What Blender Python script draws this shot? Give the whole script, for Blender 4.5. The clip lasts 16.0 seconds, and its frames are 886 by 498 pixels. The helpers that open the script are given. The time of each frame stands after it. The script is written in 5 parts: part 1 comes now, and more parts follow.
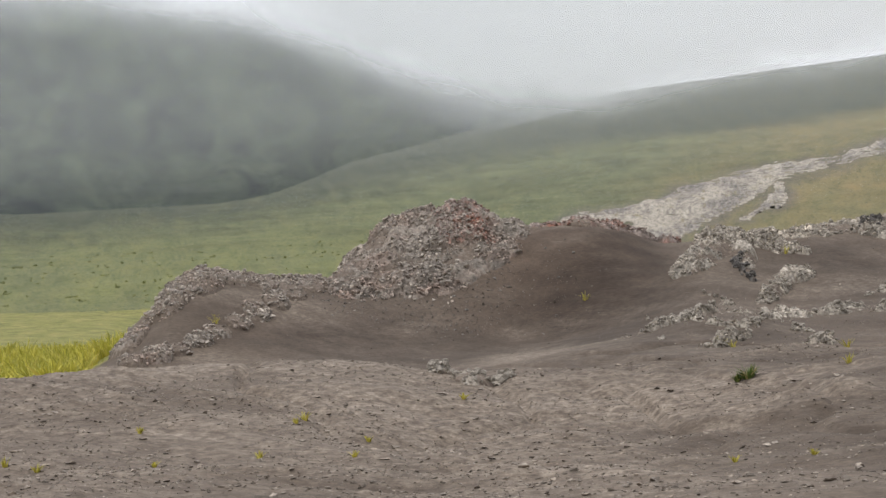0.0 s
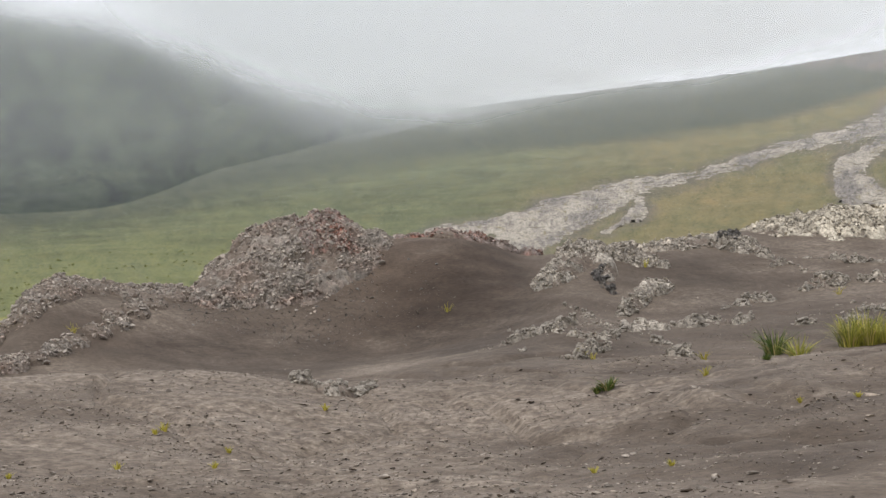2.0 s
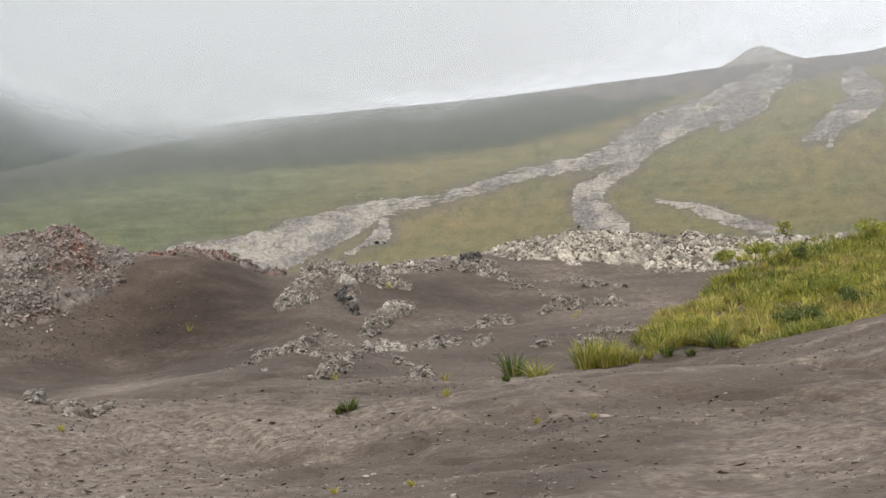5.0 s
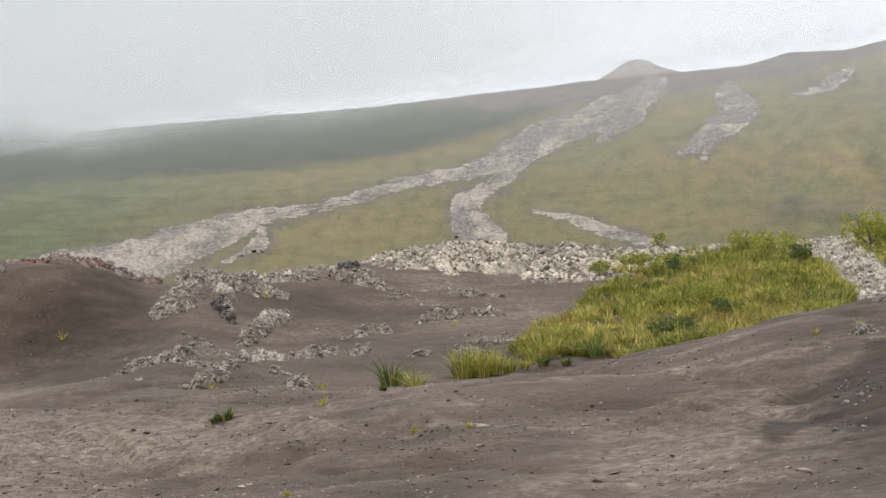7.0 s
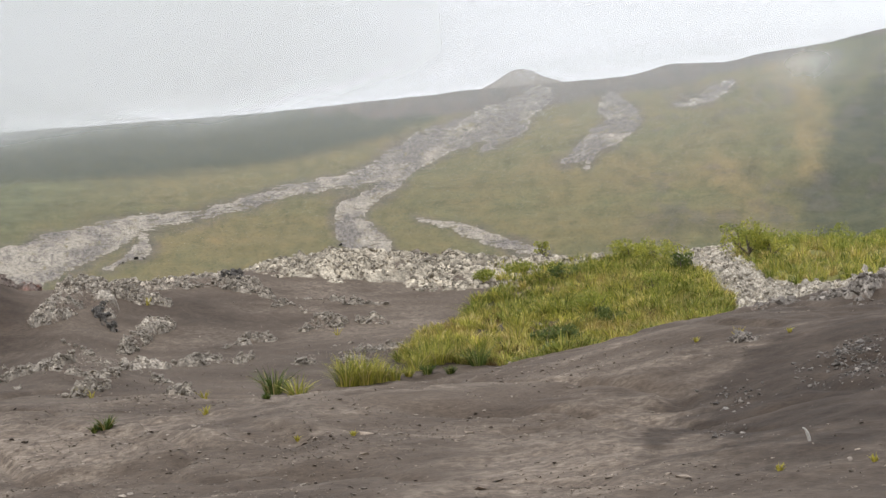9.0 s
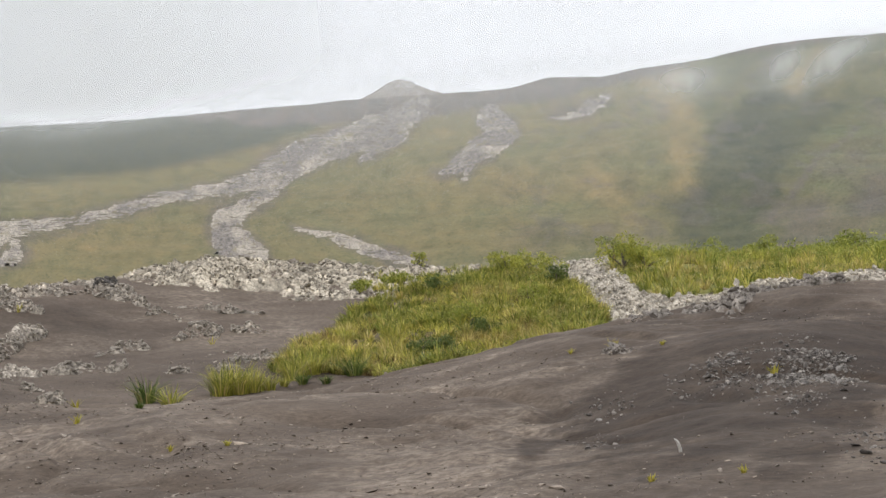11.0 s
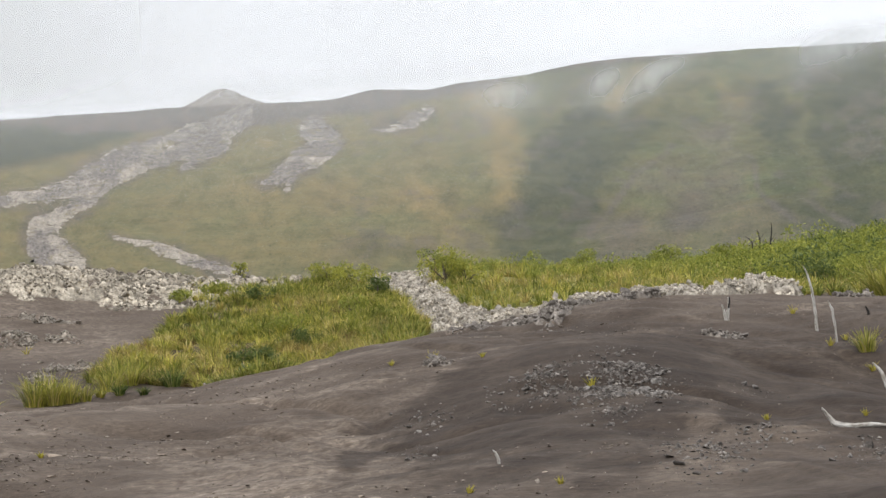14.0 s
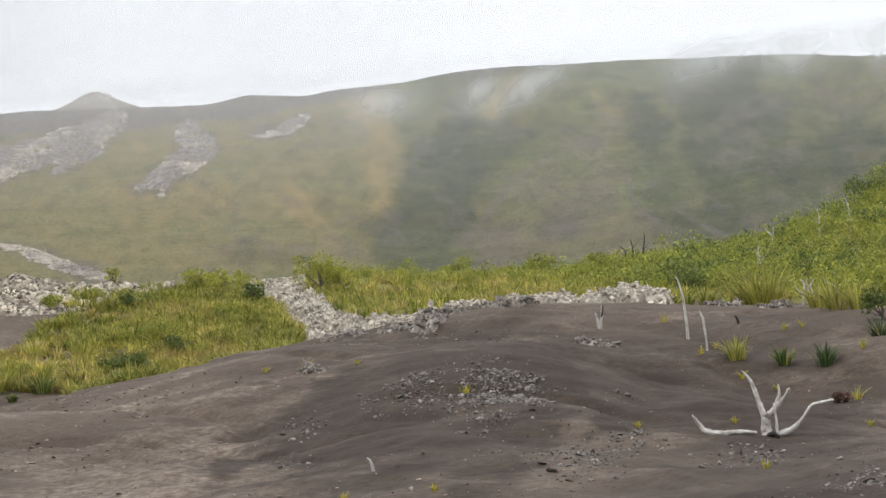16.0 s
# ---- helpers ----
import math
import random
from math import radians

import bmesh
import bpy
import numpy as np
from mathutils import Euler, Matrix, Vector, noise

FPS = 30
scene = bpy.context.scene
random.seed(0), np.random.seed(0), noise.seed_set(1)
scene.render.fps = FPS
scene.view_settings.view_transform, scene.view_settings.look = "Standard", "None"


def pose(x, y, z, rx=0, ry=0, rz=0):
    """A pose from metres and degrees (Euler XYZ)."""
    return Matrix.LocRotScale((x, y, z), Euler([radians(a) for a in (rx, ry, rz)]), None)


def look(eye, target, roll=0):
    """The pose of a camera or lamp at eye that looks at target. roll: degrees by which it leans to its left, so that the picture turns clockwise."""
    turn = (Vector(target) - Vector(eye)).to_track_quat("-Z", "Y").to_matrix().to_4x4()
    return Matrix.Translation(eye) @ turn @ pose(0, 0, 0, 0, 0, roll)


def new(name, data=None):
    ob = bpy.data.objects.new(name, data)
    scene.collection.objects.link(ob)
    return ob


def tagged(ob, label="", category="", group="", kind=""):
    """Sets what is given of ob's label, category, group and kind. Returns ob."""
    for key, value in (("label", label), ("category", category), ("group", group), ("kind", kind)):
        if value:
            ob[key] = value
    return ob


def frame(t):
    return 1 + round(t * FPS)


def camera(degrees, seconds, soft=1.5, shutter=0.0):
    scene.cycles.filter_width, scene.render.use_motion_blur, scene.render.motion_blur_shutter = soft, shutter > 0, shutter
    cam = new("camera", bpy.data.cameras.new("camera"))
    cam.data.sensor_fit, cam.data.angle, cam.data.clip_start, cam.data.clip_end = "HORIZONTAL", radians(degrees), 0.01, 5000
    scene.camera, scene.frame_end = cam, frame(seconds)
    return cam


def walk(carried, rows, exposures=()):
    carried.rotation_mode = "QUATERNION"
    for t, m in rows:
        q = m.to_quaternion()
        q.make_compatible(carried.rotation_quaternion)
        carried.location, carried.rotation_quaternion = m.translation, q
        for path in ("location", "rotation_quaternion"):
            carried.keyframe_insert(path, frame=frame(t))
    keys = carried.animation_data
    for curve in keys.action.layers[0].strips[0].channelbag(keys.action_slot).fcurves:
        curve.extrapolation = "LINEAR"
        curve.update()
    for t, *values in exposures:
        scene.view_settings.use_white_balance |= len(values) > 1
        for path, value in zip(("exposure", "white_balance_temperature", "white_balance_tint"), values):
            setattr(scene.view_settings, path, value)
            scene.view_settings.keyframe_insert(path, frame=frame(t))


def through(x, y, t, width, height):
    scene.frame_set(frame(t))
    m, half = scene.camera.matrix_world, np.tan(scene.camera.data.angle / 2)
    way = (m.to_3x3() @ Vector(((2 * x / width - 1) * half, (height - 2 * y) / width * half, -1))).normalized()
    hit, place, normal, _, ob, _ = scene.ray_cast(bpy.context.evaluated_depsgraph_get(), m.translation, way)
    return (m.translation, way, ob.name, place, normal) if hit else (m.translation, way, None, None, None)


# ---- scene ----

# ---- camera: a slow pan from one standpoint ----
EYE = 1.6
LENS = 29.5
PAN = [
    (0.0, 96.045, 4.388, 18.464),
    (0.5, 96.020, 4.367, 17.513),
    (1.0, 96.013, 4.380, 16.322),
    (1.5, 96.021, 4.381, 15.165),
    (2.0, 96.061, 4.303, 13.762),
    (2.5, 96.065, 4.311, 12.277),
    (3.0, 96.069, 4.264, 10.477),
    (3.5, 96.060, 4.283, 8.819),
    (4.0, 96.051, 4.342, 7.259),
    (6.5, 96.123, 4.334, 2.084),
    (7.0, 96.099, 4.420, 0.816),
    (7.5, 96.077, 4.482, -0.270),
    (8.0, 96.061, 4.580, -1.295),
    (10.5, 96.089, 4.434, -6.134),
    (11.0, 96.077, 4.405, -7.369),
    (11.5, 96.068, 4.405, -8.494),
    (12.0, 96.070, 4.415, -9.608),
    (12.5, 96.062, 4.446, -10.488),
    (13.0, 96.030, 4.462, -11.384),
    (13.5, 96.011, 4.427, -12.307),
    (14.0, 96.001, 4.403, -13.479),
    (14.5, 96.013, 4.419, -14.600),
    (15.0, 95.987, 4.385, -15.778),
    (15.5, 95.966, 4.400, -16.768),
    (16.0, 95.923, 4.408, -17.742),
]
cam = camera(LENS, 16.0, soft=1.5)
walk(cam, [(t, pose(0, 0, EYE, rx, ry, rz)) for t, rx, ry, rz in PAN])

# ---- light: bright overcast ----
world = bpy.data.worlds.new("overcast_sky")
scene.world = world
world.use_nodes = True
wn, wl = world.node_tree.nodes, world.node_tree.links
sky = wn.new("ShaderNodeTexSky")
sky.sky_type, sky.sun_disc = "NISHITA", False
sky.sun_elevation, sky.sun_rotation = radians(68), radians(-63)
dim = wn.new("ShaderNodeVectorMath")
dim.operation = "SCALE"
dim.inputs["Scale"].default_value = 0.1
cover = wn.new("ShaderNodeMix")
cover.data_type = "RGBA"
cover.inputs[0].default_value = 0.92
cover.inputs[7].default_value = (0.843, 0.87, 0.935, 1)
wl.new(sky.outputs[0], dim.inputs[0])
wl.new(dim.outputs[0], cover.inputs[6])
wl.new(cover.outputs[2], wn["Background"].inputs["Color"])
wn["Background"].inputs["Strength"].default_value = 1.1

sun_data = bpy.data.lights.new("sun", "SUN")
sun_data.energy, sun_data.angle, sun_data.color = 1.2, radians(18), (1.0, 0.96, 0.9)
sun = new("sun", sun_data)
sun.matrix_world = look((-60, 30, 150), (0, 60, 0))
scene.view_settings.exposure = 0.42


# ---- materials ----
def graph(name, rough=0.9):
    m = bpy.data.materials.new(name)
    m.use_nodes = True
    n, l = m.node_tree.nodes, m.node_tree.links
    b = n["Principled BSDF"]
    b.inputs["Roughness"].default_value = rough
    b.inputs["Specular IOR Level"].default_value = 0.25
    return m, n, l, b


def tex(n, l, scale, detail=5.0, rough=0.6, stretch=(1, 1, 1), warp=0.0, space="Object"):
    co = n.new("ShaderNodeTexCoord")
    mp = n.new("ShaderNodeMapping")
    mp.inputs["Scale"].default_value = stretch
    t = n.new("ShaderNodeTexNoise")
    t.inputs["Scale"].default_value, t.inputs["Detail"].default_value = scale, detail
    t.inputs["Roughness"].default_value, t.inputs["Distortion"].default_value = rough, warp
    l.new(co.outputs[space], mp.inputs["Vector"])
    l.new(mp.outputs["Vector"], t.inputs["Vector"])
    return t.outputs["Fac"]


def ramp(n, l, src, stops):
    r = n.new("ShaderNodeValToRGB")
    while len(r.color_ramp.elements) < len(stops):
        r.color_ramp.elements.new(0.5)
    for e, (p, c) in zip(r.color_ramp.elements, stops):
        e.position, e.color = p, (*c, 1) if len(c) == 3 else c
    l.new(src, r.inputs["Fac"])
    return r.outputs["Color"]


def mix(n, l, fac, a, b, how="MIX"):
    m = n.new("ShaderNodeMix")
    m.data_type, m.blend_type = "RGBA", how
    for src, i in ((fac, 0), (a, 6), (b, 7)):
        if isinstance(src, (int, float)):
            m.inputs[i].default_value = src
        elif isinstance(src, tuple):
            m.inputs[i].default_value = (*src, 1)
        else:
            l.new(src, m.inputs[i])
    return m.outputs[2]


def bump(n, l, b, src, strength, dist):
    u = n.new("ShaderNodeBump")
    u.inputs["Strength"].default_value, u.inputs["Distance"].default_value = strength, dist
    l.new(src, u.inputs["Height"])
    l.new(u.outputs["Normal"], b.inputs["Normal"])


BW = lambda a, b: [(a, (0, 0, 0)), (b, (1, 1, 1))]


def field(n, key):
    a = n.new("ShaderNodeAttribute")
    a.attribute_name = key
    return a.outputs["Fac"]


def ash_material():
    m, n, l, b = graph("volcanic_ash", 0.95)
    base = ramp(n, l, tex(n, l, 0.16, 7, 0.62, warp=0.6), [(0.3, (0.072, 0.054, 0.0405)), (0.5, (0.098, 0.0744, 0.0562)), (0.7, (0.13, 0.1015, 0.0777))])
    fresh = ramp(n, l, tex(n, l, 0.6, 7, 0.65), [(0.35, (0.0285, 0.0202, 0.0146)), (0.7, (0.048, 0.0345, 0.0252))])
    c = mix(n, l, field(n, "fresh"), base, fresh)
    c = mix(n, l, field(n, "red"), c, mix(n, l, 1.0, c, (1.08, 1.0, 0.95), "MULTIPLY"))
    dust = ramp(n, l, tex(n, l, 3.2, 9, 0.75), [(0.38, (0.095, 0.073, 0.056)), (0.5, (0.165, 0.131, 0.102)), (0.64, (0.28, 0.232, 0.184))])
    c = mix(n, l, field(n, "grit"), c, dust)
    turf = ramp(n, l, tex(n, l, 0.5, 7, 0.65), [(0.35, (0.1, 0.105, 0.032)), (0.5, (0.18, 0.175, 0.05)), (0.68, (0.26, 0.22, 0.08))])
    c = mix(n, l, field(n, "turf"), c, turf)
    grain = ramp(n, l, tex(n, l, 7.0, 10, 0.88, (0.55, 1.3, 1)), [(0.38, (0.5, 0.49, 0.48)), (0.5, (1, 1, 1)), (0.62, (1.45, 1.43, 1.4))])
    c = mix(n, l, 0.9, c, grain, "MULTIPLY")
    l.new(c, b.inputs["Base Color"])
    bump(n, l, b, tex(n, l, 5.0, 6, 0.65, (0.6, 1.2, 1)), 0.7, 0.03)
    return m


def rock_material(name, dark, mid, light, red=0.0):
    m, n, l, b = graph(name, 0.92)
    c = ramp(n, l, tex(n, l, 4.5, 9, 0.85), [(0.38, dark), (0.49, mid), (0.62, light)])
    g = n.new("ShaderNodeNewGeometry")
    v = ramp(n, l, g.outputs["Random Per Island"], [(0.0, (0.5, 0.48, 0.46)), (0.5, (1, 1, 1)), (1.0, (1.45, 1.42, 1.38))])
    c = mix(n, l, 1.0, c, v, "MULTIPLY")
    if red:
        rust = ramp(n, l, tex(n, l, 0.35, 6, 0.7), BW(0.48, 0.64))
        k = n.new("ShaderNodeMath")
        k.operation = "MULTIPLY"
        k.inputs[1].default_value = red
        l.new(rust, k.inputs[0])
        c = mix(n, l, k.outputs[0], c, mix(n, l, 1.0, c, (1.05, 0.6, 0.5), "MULTIPLY"))
    tone = n.new("ShaderNodeMath")
    tone.operation = "ADD"
    tone.inputs[1].default_value = 1.0
    l.new(field(n, "tone"), tone.inputs[0])
    c = mix(n, l, 1.0, c, tone.outputs[0], "MULTIPLY")
    ash = ramp(n, l, tex(n, l, 5.0, 9, 0.75), [(0.36, (0.075, 0.056, 0.043)), (0.5, (0.125, 0.096, 0.074)), (0.66, (0.22, 0.176, 0.14))])
    c = mix(n, l, field(n, "dust"), c, ash)
    l.new(c, b.inputs["Base Color"])
    bump(n, l, b, tex(n, l, 8.0, 5, 0.65), 0.7, 0.03)
    return m


def flow_material():
    m, n, l, b = graph("old_lava_flow", 0.93)
    c = ramp(n, l, tex(n, l, 8.0, 10, 0.88, (1, 2.2, 1), 0.2, "UV"), [(0.38, (0.09, 0.077, 0.063)), (0.48, (0.31, 0.272, 0.222)), (0.62, (0.5, 0.445, 0.365))])
    d = ramp(n, l, tex(n, l, 8.0, 10, 0.88, (1, 2.2, 1), 0.2, "UV"), [(0.38, (0.03, 0.027, 0.025)), (0.49, (0.16, 0.141, 0.125)), (0.62, (0.33, 0.29, 0.255))])
    c = mix(n, l, field(n, "core"), c, d)
    moss = ramp(n, l, tex(n, l, 2.6, 8, 0.7, (1, 2.0, 1), 0.4, "UV"), BW(0.55, 0.66))
    c = mix(n, l, moss, c, (0.2, 0.172, 0.1))
    l.new(c, b.inputs["Base Color"])
    bump(n, l, b, tex(n, l, 0.3, 8, 0.7), 0.7, 1.5)
    return m


def leaf_material(name, low, high, dry=None):
    m, n, l, b = graph(name, 0.6)
    g = n.new("ShaderNodeNewGeometry")
    stops = [(0.0, low), (0.75, high)] + ([(1.0, dry)] if dry else [])
    c = ramp(n, l, g.outputs["Random Per Island"], stops)
    patch = ramp(n, l, tex(n, l, 0.8, 4), [(0.36, (0.45, 0.52, 0.45)), (0.62, (1.3, 1.24, 1.1))])
    l.new(mix(n, l, 1.0, c, patch, "MULTIPLY"), b.inputs["Base Color"])
    tr = n.new("ShaderNodeBsdfTranslucent")
    l.new(c, tr.inputs["Color"])
    ms = n.new("ShaderNodeMixShader")
    ms.inputs[0].default_value = 0.3
    l.new(b.outputs[0], ms.inputs[1])
    l.new(tr.outputs[0], ms.inputs[2])
    l.new(ms.outputs[0], n["Material Output"].inputs["Surface"])
    return m


def slope_material(name, lush, dry, dark, bare=None):
    """Grass and scrub that stand up from the slope; the plan's bearing and rise carry their pattern."""
    m, n, l, b = graph(name, 0.95)
    c = ramp(n, l, tex(n, l, 0.03, 6, 0.6, warp=0.5), [(0.34, tuple(0.82 * v for v in lush)), (0.62, tuple(1.15 * v for v in lush))])
    if bare:
        c = mix(n, l, field(n, "lime"), c, (0.19, 0.195, 0.066))
        c = mix(n, l, field(n, "dry"), c, dry)
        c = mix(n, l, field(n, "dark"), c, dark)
        c = mix(n, l, field(n, "bare"), c, bare)
    else:
        c = mix(n, l, ramp(n, l, tex(n, l, 0.5, 6, 0.6, (1, 1.2, 1), 1.0, "UV"), BW(0.32, 0.68)), c, dark)
    patch = ramp(n, l, tex(n, l, 1.7, 6, 0.65, (1, 1.5, 1), 0.4, "UV"), [(0.34, (0.78, 0.83, 0.82)), (0.5, (1, 1, 1)), (0.66, (1.16, 1.1, 1.05))])
    scrub = ramp(n, l, tex(n, l, 9.0, 8, 0.8, (1, 1.9, 1), 0.0, "UV"), [(0.34, (0.5, 0.56, 0.56)), (0.47, (1, 1, 1)), (0.66, (1.25, 1.2, 1.14))])
    c = mix(n, l, 1.0, mix(n, l, 1.0, c, patch, "MULTIPLY"), scrub, "MULTIPLY")
    l.new(c, b.inputs["Base Color"])
    bump(n, l, b, tex(n, l, 0.16, 8, 0.7), 0.5, 4.0)
    return m


def mist_material(name, scale, top, lo, hi, ragged, streaks=False, through=0.5):
    """Thin cloud: clear at its foot, dense above, with torn edges."""
    m, n, l, b = graph(name)
    n.remove(b)
    uv = n.new("ShaderNodeTexCoord")
    sp = n.new("ShaderNodeSeparateXYZ")
    l.new(uv.outputs["UV"], sp.inputs[0])
    mp = n.new("ShaderNodeMapping")
    mp.inputs["Scale"].default_value = (1.0, 0.45, 1) if streaks else (0.5, 0.8, 1)
    mp.inputs["Rotation"].default_value = (0, 0, radians(-25) if streaks else 0)
    t = n.new("ShaderNodeTexNoise")
    t.inputs["Scale"].default_value, t.inputs["Detail"].default_value, t.inputs["Roughness"].default_value = scale, 5, 0.55
    t.inputs["Distortion"].default_value = 0.3
    l.new(uv.outputs["UV"], mp.inputs["Vector"])
    l.new(mp.outputs["Vector"], t.inputs["Vector"])
    s = n.new("ShaderNodeMath")
    s.operation = "MULTIPLY_ADD"
    s.inputs[1].default_value, s.inputs[2].default_value = ragged, -0.5 * ragged
    l.new(t.outputs["Fac"], s.inputs[0])
    a = n.new("ShaderNodeMath")
    l.new(s.outputs[0], a.inputs[0])
    l.new(sp.outputs["Y"], a.inputs[1])
    r = n.new("ShaderNodeMapRange")
    r.interpolation_type = "SMOOTHSTEP"
    r.inputs["From Min"].default_value, r.inputs["From Max"].default_value = lo, hi
    r.inputs["To Max"].default_value = top
    l.new(a.outputs[0], r.inputs["Value"])
    k = n.new("ShaderNodeMath")
    k.operation = "MULTIPLY"
    l.new(r.outputs[0], k.inputs[0])
    l.new(field(n, "side"), k.inputs[1])
    d, t2, h = n.new("ShaderNodeBsdfDiffuse"), n.new("ShaderNodeBsdfTranslucent"), n.new("ShaderNodeMixShader")
    for q in (d, t2):
        q.inputs["Color"].default_value = (0.97, 0.98, 0.99, 1)
    h.inputs[0].default_value = through
    l.new(d.outputs[0], h.inputs[1])
    l.new(t2.outputs[0], h.inputs[2])
    clear, out = n.new("ShaderNodeBsdfTransparent"), n.new("ShaderNodeMixShader")
    l.new(k.outputs[0], out.inputs[0])
    l.new(clear.outputs[0], out.inputs[1])
    l.new(h.outputs[0], out.inputs[2])
    l.new(out.outputs[0], n["Material Output"].inputs["Surface"])
    return m


ASH = ash_material()
KNOLL_ROCK = rock_material("brown_grey_clinker", (0.128, 0.109, 0.092), (0.296, 0.258, 0.222), (0.48, 0.432, 0.376), 0.3)
RED_ROCK = rock_material("rusty_clinker", (0.093, 0.071, 0.061), (0.221, 0.174, 0.151), (0.425, 0.361, 0.319), 1.0)
PALE_ROCK = rock_material("lichen_grey_lava", (0.08, 0.07, 0.056), (0.288, 0.258, 0.21), (0.48, 0.436, 0.36))
BANK_ROCK = rock_material("white_lichen_lava", (0.12, 0.105, 0.085), (0.4, 0.36, 0.3), (0.64, 0.585, 0.49))
GREY_ROCK = rock_material("grey_lava", (0.088, 0.077, 0.068), (0.211, 0.187, 0.163), (0.381, 0.343, 0.303))
OUTCROP_ROCK = rock_material("grey_beige_lava", (0.086, 0.073, 0.061), (0.281, 0.248, 0.207), (0.515, 0.464, 0.394))
STONE = rock_material("grey_brown_stone", (0.102, 0.084, 0.069), (0.211, 0.178, 0.148), (0.34, 0.297, 0.252))
MOUND_STONE = rock_material("dark_grey_stone", (0.058, 0.053, 0.048), (0.156, 0.14, 0.127), (0.312, 0.29, 0.26))
DARK_ROCK = rock_material("dark_basalt", (0.04, 0.036, 0.035), (0.095, 0.087, 0.08), (0.2, 0.185, 0.168))
RUSSET = leaf_material("russet_leaf", (0.1, 0.055, 0.046), (0.22, 0.13, 0.105))
BLUE_TUSSOCK = leaf_material("dark_tussock", (0.03, 0.06, 0.025), (0.085, 0.135, 0.05), (0.2, 0.22, 0.09))
CRUST = rock_material("ash_crust", (0.15, 0.122, 0.097), (0.232, 0.192, 0.154), (0.345, 0.292, 0.24))
FLOW = flow_material()
GRASS = leaf_material("tall_grass", (0.13, 0.16, 0.035), (0.56, 0.52, 0.11), (0.7, 0.56, 0.24))
GREEN_GRASS = leaf_material("green_grass", (0.07, 0.095, 0.022), (0.31, 0.34, 0.066), (0.5, 0.43, 0.14))
STRAW_GRASS = leaf_material("straw_grass", (0.26, 0.21, 0.065), (0.6, 0.49, 0.18), (0.72, 0.6, 0.32))
RUSSET_GRASS = leaf_material("withered_grass", (0.12, 0.075, 0.035), (0.3, 0.2, 0.09), (0.42, 0.3, 0.15))
BRIGHT_GRASS = leaf_material("bright_grass", (0.3, 0.3, 0.05), (0.5, 0.45, 0.07), (0.56, 0.48, 0.14))
TUSSOCK = leaf_material("green_tussock", (0.05, 0.085, 0.022), (0.16, 0.21, 0.05), (0.34, 0.33, 0.11))
DRY = leaf_material("dry_grass", (0.44, 0.34, 0.15), (0.62, 0.51, 0.27))
SPROUT = leaf_material("yellow_sprout", (0.4, 0.37, 0.06), (0.6, 0.5, 0.1))
BUSH = leaf_material("shrub_leaf", (0.18, 0.22, 0.04), (0.38, 0.39, 0.085))
DARK_BUSH = leaf_material("dark_shrub_leaf", (0.07, 0.105, 0.036), (0.18, 0.215, 0.065))
SAGE = leaf_material("sage_leaf", (0.18, 0.22, 0.13), (0.32, 0.36, 0.22))
FAR_SCRUB = leaf_material("scrub_leaf", (0.13, 0.145, 0.055), (0.23, 0.235, 0.085))
YELLOW_BUSH = leaf_material("yellow_shrub_leaf", (0.24, 0.27, 0.05), (0.48, 0.46, 0.1))
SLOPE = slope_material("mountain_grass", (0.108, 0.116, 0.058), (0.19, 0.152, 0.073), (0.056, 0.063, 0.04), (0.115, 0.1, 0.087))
FAR = slope_material("forest_mountain", (0.075, 0.094, 0.058), None, (0.018, 0.026, 0.024))
BARK = rock_material("shrub_bark", (0.05, 0.04, 0.03), (0.11, 0.09, 0.07), (0.2, 0.17, 0.14))


def wood_material():
    m, n, l, b = graph("bleached_wood", 0.8)
    c = ramp(n, l, tex(n, l, 1.0, 7, 0.7, (9, 2.2, 1), 0.2, "UV"), [(0.36, (0.17, 0.152, 0.132)), (0.47, (0.48, 0.45, 0.405)), (0.64, (0.72, 0.7, 0.66))])
    stain = ramp(n, l, tex(n, l, 3.0, 5, 0.6), [(0.36, (0.6, 0.57, 0.53)), (0.52, (1, 1, 1))])
    l.new(mix(n, l, 1.0, c, stain, "MULTIPLY"), b.inputs["Base Color"])
    bump(n, l, b, tex(n, l, 1.0, 6, 0.7, (14, 3, 1), 0.2, "UV"), 0.6, 0.01)
    return m


WOOD = wood_material()
CHARRED = rock_material("charred_wood", (0.012, 0.011, 0.01), (0.03, 0.027, 0.025), (0.07, 0.062, 0.055))

# ---- noise ----
rng = np.random.default_rng(7)
LATTICE = rng.random((256, 256))


def vnoise(x, y):
    x, y = np.asarray(x, float), np.asarray(y, float)
    xi, yi = np.floor(x).astype(int), np.floor(y).astype(int)
    u, v = x - xi, y - yi
    u, v = u * u * u * (u * (6 * u - 15) + 10), v * v * v * (v * (6 * v - 15) + 10)
    a, b = LATTICE[xi % 256, yi % 256], LATTICE[(xi + 1) % 256, yi % 256]
    c, d = LATTICE[xi % 256, (yi + 1) % 256], LATTICE[(xi + 1) % 256, (yi + 1) % 256]
    return (a * (1 - u) + b * u) * (1 - v) + (c * (1 - u) + d * u) * v


